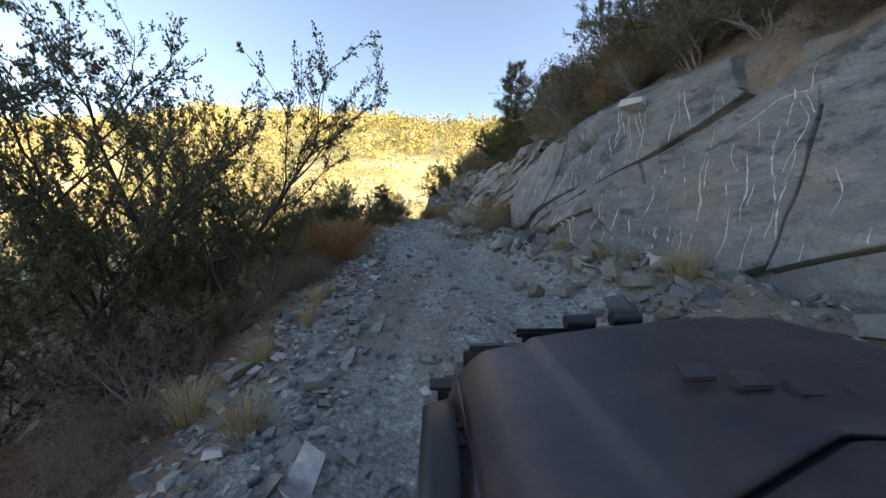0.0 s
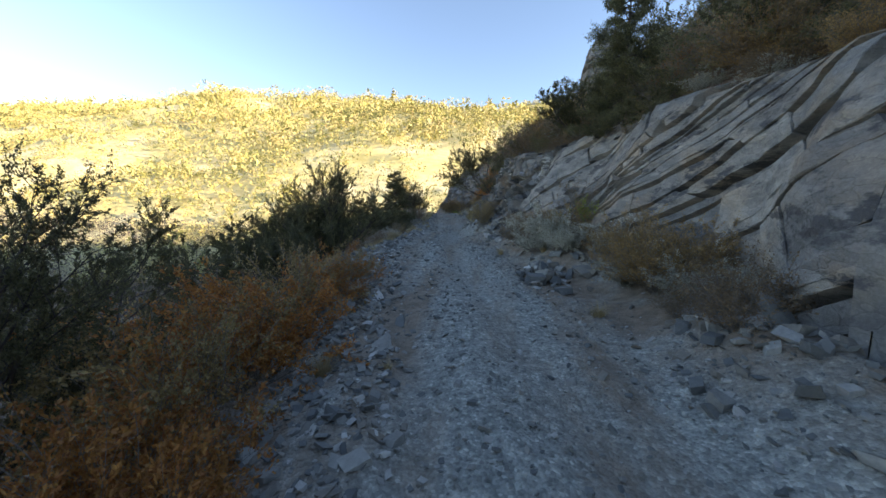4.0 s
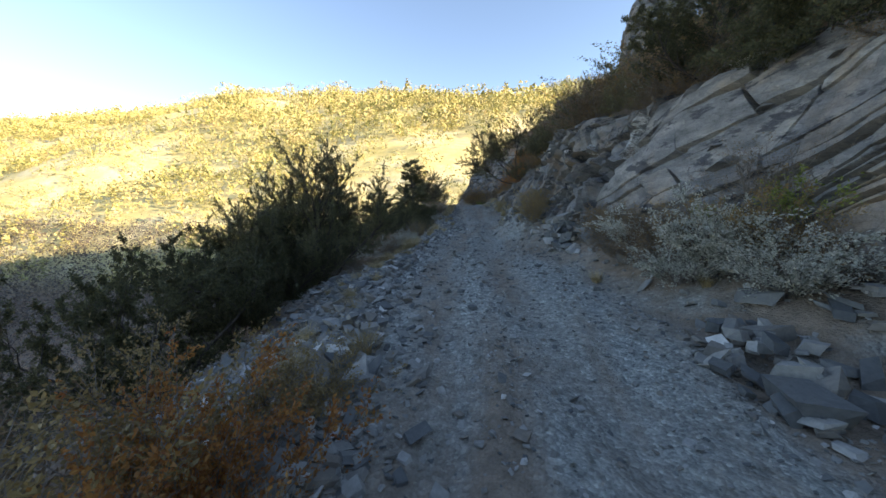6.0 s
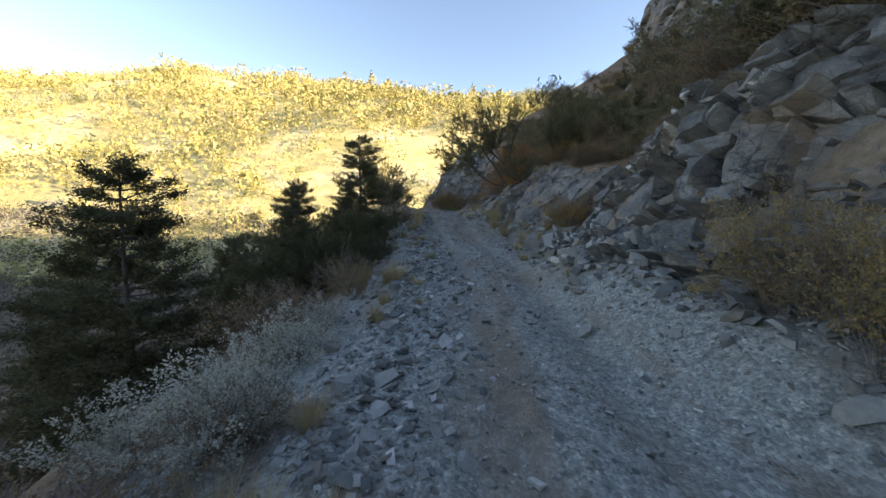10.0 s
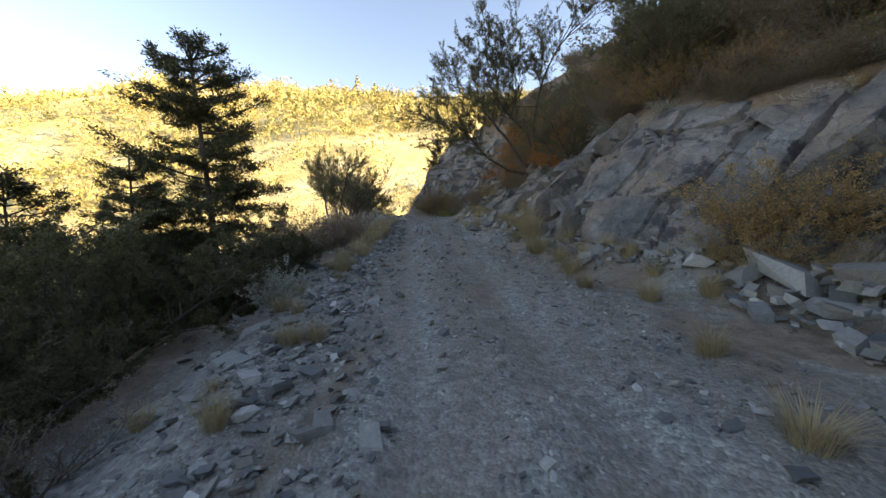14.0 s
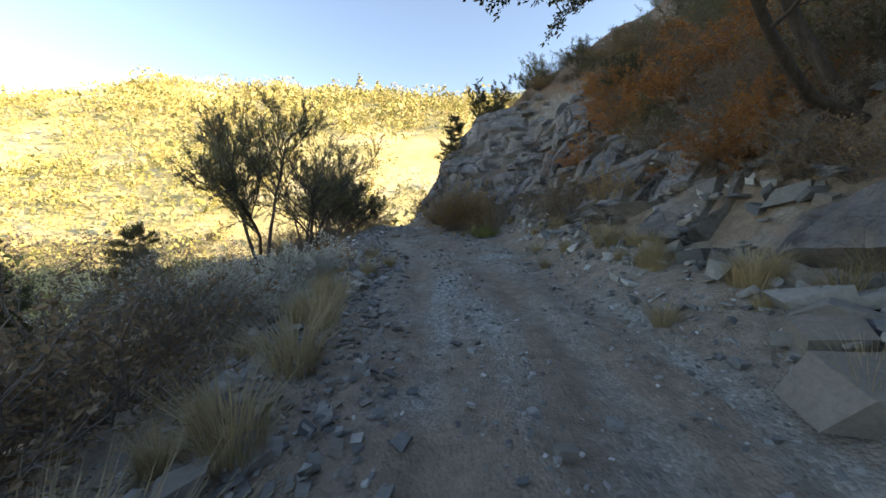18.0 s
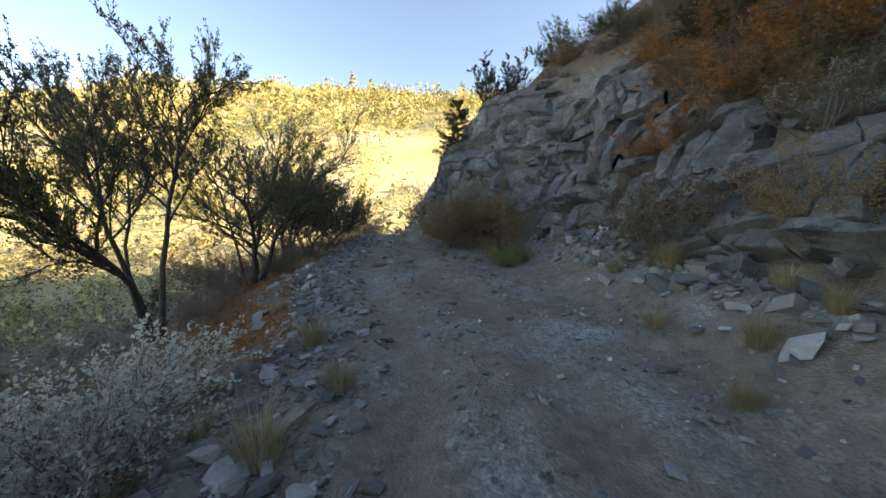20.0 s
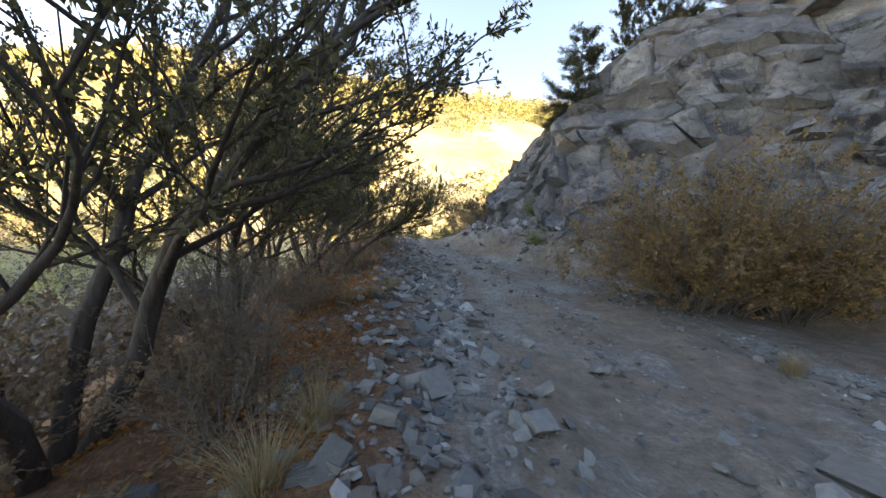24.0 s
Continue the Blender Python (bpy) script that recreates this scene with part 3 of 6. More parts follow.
def tube(line, r0, r1, sides):
    """Vertices and faces of a tapering tube round a polyline."""
    n = len(line)
    ahead = unit(np.gradient(line, axis=0))
    side = unit(np.cross(ahead, np.array([0.31, 0.52, 0.79])))
    up = np.cross(ahead, side)
    a = np.arange(sides) * 2 * np.pi / sides
    r = np.linspace(r0, r1, n)[:, None, None]
    v = line[:, None] + r * (np.cos(a)[None, :, None] * side[:, None] + np.sin(a)[None, :, None] * up[:, None])
    i = np.arange(n * sides).reshape(n, sides)
    j = np.roll(i, -1, axis=1)
    return v.reshape(-1, 3), np.stack([i[:-1].ravel(), j[:-1].ravel(), j[1:].ravel(), i[1:].ravel()], 1)


def tubes_mesh(name, lines, material):
    vs, fs, at = [], [], 0
    for line, r0, r1, sides in lines:
        v, f = tube(line, r0, r1, sides)
        vs.append(v)
        fs.append(f + at)
        at += len(v)
    return fast_mesh(name, np.concatenate(vs), np.concatenate(fs), material, True)


def leaves_mesh(name, at, ahead, length, width, material, rng):
    """One small four-cornered leaf at each place, bent along its middle."""
    n = len(at)
    ahead = unit(ahead)
    side = unit(np.cross(ahead, rng.normal(size=(n, 3))))
    up = np.cross(ahead, side)
    ln = (length * rng.uniform(0.6, 1.3, n))[:, None]
    wd = (width * rng.uniform(0.6, 1.3, n))[:, None]
    v = np.stack([at, at + ahead * ln * 0.5 + side * wd + up * wd * 0.5, at + ahead * ln, at + ahead * ln * 0.5 - side * wd + up * wd * 0.5], 1)
    i = np.arange(n * 4).reshape(n, 4)
    return fast_mesh(name, v.reshape(-1, 3), i, material)


def bent(rng, start, way, length, steps, wander, lift):
    """A polyline that starts one way, wanders and bends upwards by lift."""
    pts, d = [np.array(start, float)], np.array(way, float)
    for _ in range(steps):
        d = d + rng.normal(0, wander, 3) + np.array([0, 0, lift])
        d = d / np.linalg.norm(d)
        pts.append(pts[-1] + d * length / steps)
    return np.array(pts)


def along(line, t):
    k = t * (len(line) - 1)
    i = min(int(k), len(line) - 2)
    return line[i] + (line[i + 1] - line[i]) * (k - i), line[i + 1] - line[i]


def make_plant(name, trunk, branches, crown):
    """A plant with its base at the origin."""
    root = new(name)
    for part_name, me in (("trunk", trunk), ("branchwork", branches), ("crown", crown)):
        if me is not None:
            new(part_name, me).parent = root
    return root


def broad_tree(name, seed, bark, leaf, height=4.0, stems=4, spread=0.55, twigs=5, leaves=16, size=0.045, first=0.3, flat=0.0, fine=5, limbs=12):
    """A many-stemmed tree or tall shrub with a round crown: stems, rising limbs, feathery sprays and small leaves along the twigs."""
    rng = np.random.default_rng(seed)
    big, small, places, ways = [], [], [], []
    for s in range(stems):
        a = 2 * np.pi * (s + rng.uniform(-0.3, 0.3)) / stems
        lean = spread * rng.uniform(0.45, 1.1)
        way = np.array([math.cos(a) * lean, math.sin(a) * lean, 1.0])
        length = height * rng.uniform(0.6, 0.78)
        stem = bent(rng, (math.cos(a) * 0.07 * height / 4, math.sin(a) * 0.07 * height / 4, -0.15), way, length, 8, 0.14, 0.03)
        stem[:, 2] = np.where(stem[:, 2] > 0.62 * height, 0.62 * height + 0.35 * (stem[:, 2] - 0.62 * height), stem[:, 2])
        r = 0.0115 * height * rng.uniform(0.7, 1.3)
        big.append((stem, r, r * 0.25, 7))
        for b in range(limbs):
            t = first + (1 - first) * (b + rng.uniform(0.1, 0.95)) / limbs
            p, d = along(stem, min(t, 0.995))
            side = rng.normal(size=2)
            side = np.array([*(side / (np.linalg.norm(side) + 1e-6) + 0.5 * np.array([math.cos(a), math.sin(a)])), 0.0])
            out = unit(d / np.linalg.norm(d) * (0.3 + 0.35 * t) + unit(side) * (1.05 - 0.35 * t) + np.array([0, 0, 0.25 * (1 - flat)]))
            limb = bent(rng, p, out, height * rng.uniform(0.2, 0.34), 6, 0.15, 0.07 * (1 - flat))
            big.append((limb, r * 0.4 * (1.1 - t * 0.5), r * 0.07, 5))
            for k in range(fine):
                q, e = along(limb, 0.2 + 0.8 * (k + rng.uniform(0.2, 1.0)) / fine)
                w = unit(e / np.linalg.norm(e) * 0.8 + unit(rng.normal(size=3) * (1, 1, 0.6)) * 0.75 + np.array([0, 0, 0.22]))
                spray = bent(rng, q, w, height * rng.uniform(0.075, 0.14), 4, 0.13, 0.07)
                small.append((spray, r * 0.12, r * 0.04, 3))
                for _ in range(twigs):
                    q2, e2 = along(spray, rng.uniform(0.1, 1.0))
                    w2 = unit(e2 / np.linalg.norm(e2) + unit(rng.normal(size=3)) * 0.65)
                    ln = height * rng.uniform(0.022, 0.055)
                    small.append((np.array([q2, q2 + w2 * ln]), r * 0.06, r * 0.025, 3))
                    t2 = rng.uniform(0, 1, leaves)
                    places.append(q2 + np.outer(t2 * ln, w2) + rng.normal(0, size * 0.35, (leaves, 3)))
                    ways.append(w2 * 0.7 + rng.normal(0, 0.5, (leaves, 3)))
    places, ways = np.concatenate(places) if leaves else None, np.concatenate(ways) if leaves else None
    crown = leaves_mesh("crown", places, ways, size, size * 0.26, leaf, rng) if leaves else None
    return make_plant(name, tubes_mesh("trunk", big, bark), tubes_mesh("branchwork", small, bark), crown)


def fir_tree(name, seed, bark, leaf, height=6.0, wide=0.32, gaps=0.25, sprays=9, needles=26, size=0.1):
    """A conifer: one trunk, tiers of drooping branches, flat sprays of needles."""
    rng = np.random.default_rng(seed)
    trunk = bent(rng, (0, 0, -0.3), (0, 0, 1), height + 0.3, 9, 0.008, 0.02)
    big, small, places, ways = [(trunk, 0.0135 * height, 0.003 * height, 8)], [], [], []
    tiers = int(height * 5.5)
    for k in range(tiers):
        t = 0.12 + 0.86 * (k + rng.uniform(0, 0.6)) / tiers
        p, _ = along(trunk, min(t, 0.99))
        reach = height * wide * (1 - t) ** 0.6 * rng.uniform(0.65, 1.15) + 0.05 * height
        for a in rng.uniform(0, 2 * np.pi, 5 if t < 0.8 else 4):
            if rng.uniform() < gaps:
                continue
            ln = reach * rng.uniform(0.6, 1.1)
            br = bent(rng, p, (math.cos(a), math.sin(a), 0.3 * t - 0.16 + rng.normal(0, 0.16)), ln, 5, 0.08, 0.06)
            small.append((br, 0.004 * height, 0.001 * height, 4))
            for _ in range(max(3, int(sprays * ln / (height * wide)))):
                q, e = along(br, rng.uniform(0.25, 1.0))
                sd = unit(np.cross(e, (0, 0, 1))) * rng.choice((-1, 1))
                w = unit(e / np.linalg.norm(e) * 0.7 + sd * rng.uniform(0.2, 1.0) + rng.normal(0, 0.15, 3))
                l2 = ln * rng.uniform(0.15, 0.34)
                t2 = rng.uniform(0, 1, needles)
                places.append(q + np.outer(t2 * l2, w) + rng.normal(0, 0.05, (needles, 3)))
                ways.append(w + rng.normal(0, 0.65, (needles, 3)))
    places, ways = np.concatenate(places), np.concatenate(ways)
    return make_plant(name, tubes_mesh("trunk", big, bark), tubes_mesh("branchwork", small, bark), leaves_mesh("crown", places, ways, size, size * 0.16, leaf, rng))


def brush(name, seed, bark, leaf, height=1.0, stems=40, fan=0.8, leaves=22, size=0.03, forks=5, thin=0.004):
    """A low shrub: many stems fanned out from the root, each forked, leaves towards the ends."""
    rng = np.random.default_rng(seed)
    lines, places, ways = [], [], []
    for _ in range(stems):
        a, lean = rng.uniform(0, 2 * np.pi), fan * math.sqrt(rng.uniform(0, 1))
        stem = bent(rng, rng.normal(0, 0.05 * height, 3) * (1, 1, 0) - np.array((0, 0, 0.06)), (math.cos(a) * lean, math.sin(a) * lean, 1 - 0.45 * lean), height * rng.uniform(0.55, 1.05), 5, 0.12, 0.03)
        lines.append((stem, thin * 1.6, thin * 0.5, 3))
        for _ in range(forks):
            q, e = along(stem, rng.uniform(0.3, 1.0))
            w = unit(e / np.linalg.norm(e) + unit(rng.normal(size=3)) * 0.75)
            ln = height * rng.uniform(0.12, 0.3)
            lines.append((bent(rng, q, w, ln, 2, 0.12, 0.05), thin * 0.7, thin * 0.3, 3))
            t2 = rng.uniform(0.1, 1.05, leaves)
            places.append(q + np.outer(t2 * ln, w) + rng.normal(0, size * 0.5, (leaves, 3)))
            ways.append(w * 0.7 + rng.normal(0, 0.6, (leaves, 3)))
    places, ways = np.concatenate(places), np.concatenate(ways)
    return make_plant(name, None, tubes_mesh("stems", lines, bark), leaves_mesh("foliage", places, ways, size, size * 0.3, leaf, rng))


def tuft(name, seed, leaf, height=0.45, blades=170, wide=0.0022):
    """A bunch of dry grass: bent, tapering blades."""
    rng = np.random.default_rng(seed)
    vs, fs = [], []
    a, r = rng.uniform(0, 2 * np.pi, blades), np.sqrt(rng.uniform(0, 1, blades))
    foot = np.stack([np.cos(a) * r, np.sin(a) * r, 0 * a], 1) * height * 0.22 - np.array((0, 0, 0.03))
    lean = np.stack([np.cos(a), np.sin(a), 0 * a], 1) * (0.15 + 0.6 * r)[:, None] + rng.normal(0, 0.15, (blades, 3))
    ln = height * rng.uniform(0.5, 1.15, blades)[:, None]
    side = unit(np.cross(lean, np.array((0.1, 0.2, 1.0)))) * wide
    p1 = foot + ln * 0.5 * unit(lean * 0.5 + np.array((0, 0, 1.0)))
    p2 = p1 + ln * 0.5 * unit(lean * 1.3 + np.array((0, 0, 0.8)))
    v = np.stack([foot - side, foot + side, p1 + side * 0.8, p1 - side * 0.8, p2 + side * 0.15, p2 - side * 0.15], 1)
    i = np.arange(blades * 6).reshape(blades, 6)
    f = np.concatenate([i[:, [0, 1, 2, 3]], i[:, [3, 2, 4, 5]]])
    return new(name, fast_mesh(name, v.reshape(-1, 3), f, leaf))


BARK = bark_material("bark", (0.035, 0.026, 0.02), (0.12, 0.1, 0.085))
GREYBARK = bark_material("grey_bark", (0.1, 0.085, 0.075), (0.26, 0.23, 0.2))
OLIVE = leaf_material("olive_leaves", (0.09, 0.088, 0.042), (0.21, 0.19, 0.09))
DARKGREEN = leaf_material("dark_green_needles", (0.052, 0.058, 0.028), (0.14, 0.13, 0.056))
RUST = leaf_material("rust_leaves", (0.28, 0.095, 0.026), (0.45, 0.22, 0.058))
BROWN = leaf_material("brown_leaves", (0.14, 0.095, 0.055), (0.28, 0.19, 0.105))
TAN = leaf_material("tan_leaves", (0.24, 0.15, 0.06), (0.4, 0.265, 0.11))
SAGE = leaf_material("sage_leaves", (0.34, 0.34, 0.28), (0.55, 0.54, 0.46))
STRAW = leaf_material("straw", (0.28, 0.21, 0.11), (0.46, 0.36, 0.2))
LIME = leaf_material("yellow_green_leaves", (0.13, 0.17, 0.035), (0.26, 0.27, 0.07))
GOLD = leaf_material("golden_leaves", (0.2, 0.14, 0.055), (0.33, 0.24, 0.105))

KINDS = {}


def kind(key, ob, label, category, group):
    tagged(ob, label, category, group)
    KINDS[key] = [ob, False]


kind("mahogany_a", broad_tree("mahogany_tree", 1, BARK, OLIVE, 4.6, 5, 0.62, leaves=34, fine=9, size=0.038, first=0.34), "many-stemmed mountain mahogany tree with small olive leaves", "tree", "trees along the track")
kind("mahogany_b", broad_tree("mahogany_tree", 2, BARK, OLIVE, 4.4, 5, 0.9, leaves=30, fine=9, size=0.038, flat=0.45), "spreading mahogany tree with dark bent limbs", "tree", "trees along the track")
kind("mahogany_c", broad_tree("mahogany_tree", 3, BARK, OLIVE, 4.0, 6, 0.8, twigs=5, leaves=20, fine=7, size=0.04, first=0.16), "open mahogany tree with upright thin stems", "tree", "trees along the track")
kind("mahogany_d", broad_tree("mahogany_tree", 23, BARK, OLIVE, 4.4, 5, 0.75, twigs=4, leaves=20, fine=7, size=0.043, flat=0.3), "sparse mahogany tree with the light showing through", "tree", "trees along the track")
kind("mahogany_e", broad_tree("mahogany_tree", 27, BARK, OLIVE, 4.6, 4, 0.6, twigs=5, leaves=22, fine=9, size=0.038, first=0.54, flat=0.3), "tall mahogany tree with bare lower stems", "tree", "trees along the track")
kind("mahogany_f", broad_tree("mahogany_tree", 33, BARK, OLIVE, 5.0, 4, 0.75, twigs=5, leaves=30, fine=10, size=0.038, first=0.48, flat=0.5), "spreading mahogany tree reaching over the track", "tree", "trees along the track")
kind("mahogany_g", broad_tree("mahogany_tree", 41, BARK, OLIVE, 5.0, 4, 0.5, twigs=5, leaves=18, fine=8, size=0.037, first=0.32, flat=0.3), "airy mahogany tree with the sunlit hill showing through", "tree", "trees along the track")
kind("juniper_a", broad_tree("juniper_tree", 4, BARK, DARKGREEN, 3.0, 5, 0.95, twigs=6, leaves=26, fine=6, size=0.042, first=0.12), "dense dark green juniper on the bank below the track", "tree", "junipers")
kind("juniper_b", broad_tree("juniper_tree", 5, BARK, DARKGREEN, 2.6, 6, 1.2, twigs=6, leaves=22, fine=6, size=0.042, first=0.1), "low dark juniper spreading over the bank", "tree", "junipers")
kind("fir_a", fir_tree("fir_tree", 6, BARK, DARKGREEN, 6.5, 0.29, 0.2, 22, 44, 0.08), "dark green fir with open tiers of branches", "tree", "conifers")
kind("fir_b", fir_tree("fir_tree", 7, BARK, DARKGREEN, 5.0, 0.36, 0.1, 22, 44, 0.08), "full dark fir below the track", "tree", "conifers")
kind("oak_a", brush("oak_bush", 8, GREYBARK, RUST, 1.5, 36, 1.0, 32, 0.043, 9), "rust-orange scrub oak bush in autumn leaf", "bush", "autumn bushes")
kind("oak_b", brush("oak_bush", 9, GREYBARK, GOLD, 1.4, 34, 0.95, 20, 0.036, 9), "golden brown scrub oak bush with bare twigs", "bush", "autumn bushes")
kind("brown_a", brush("brown_shrub", 10, GREYBARK, BROWN, 1.3, 40, 0.9, 13, 0.042, 7), "brown leafless-looking shrub on the bank", "bush", "brown shrubs")
kind("brown_b", brush("brown_shrub", 11, GREYBARK, BROWN, 1.0, 50, 1.0, 10, 0.03, 7), "dense brown brush with fine bare twigs", "bush", "brown shrubs")
kind("tan_a", brush("rabbitbrush", 12, GREYBARK, TAN, 1.2, 76, 0.85, 22, 0.03, 8), "tan dry rabbitbrush with feathery stems", "bush", "dry bushes")
kind("sage_a", brush("sagebrush", 13, GREYBARK, SAGE, 0.9, 50, 0.9, 20, 0.034, 6), "pale grey-green sagebrush at the edge of the track", "bush", "sagebrush")
kind("scrub_a", brush("green_scrub", 14, GREYBARK, OLIVE, 1.6, 34, 0.85, 22, 0.05, 7), "olive green scrub on the hillside", "bush", "hillside scrub")
kind("lime_a", brush("green_shrub", 15, GREYBARK, LIME, 0.8, 26, 0.8, 18, 0.045, 6), "yellow-green shrub against the rock", "bush", "green shrubs")
kind("bare_a", broad_tree("bare_shrub", 16, GREYBARK, BROWN, 2.0, 7, 0.6, twigs=3, leaves=2, size=0.03, fine=4), "grey bare-branched shrub with few dry leaves", "bush", "bare shrubs")
kind("grass_a", tuft("grass_tuft", 17, STRAW, 0.5, 330), "dry straw-yellow grass tuft beside the track", "grass", "grass tufts")
kind("grass_b", tuft("grass_tuft", 18, STRAW, 0.35, 260), "short dry grass tuft among the stones", "grass", "grass tufts")

SIZES = {"mahogany_a": 4.6, "mahogany_b": 4.4, "mahogany_c": 4.0, "mahogany_d": 4.4, "mahogany_e": 4.6, "mahogany_f": 5.0, "mahogany_g": 5.0, "juniper_a": 3.0, "juniper_b": 2.6, "fir_a": 6.5, "fir_b": 5.0, "oak_a": 1.5, "oak_b": 1.4,
         "brown_a": 1.3, "brown_b": 1.0, "tan_a": 1.2, "sage_a": 0.9, "scrub_a": 1.6, "lime_a": 0.8, "bare_a": 2.0, "grass_a": 0.5, "grass_b": 0.35}
turns = random.Random(5)


def plant(key, x, y, height, wide=1.0, turn=None, z=None, lean=0.0):
    """Set a plant of that height on the ground at x, y."""
    src, used = KINDS[key]
    if z is None:
        z = float(ground_z(x, y)) - 0.02
    s = height / SIZES[key]
    rz = turns.uniform(0, 6.28) if turn is None else turn
    m = Matrix.LocRotScale((x, y, z), Euler((0, lean, rz)), (s * wide, s * wide, s))
    if not used:
        src.matrix_basis = m
        KINDS[key][1] = True
        return src
    ob = copy_thing(src, Matrix())
    ob.matrix_basis = m
    return ob


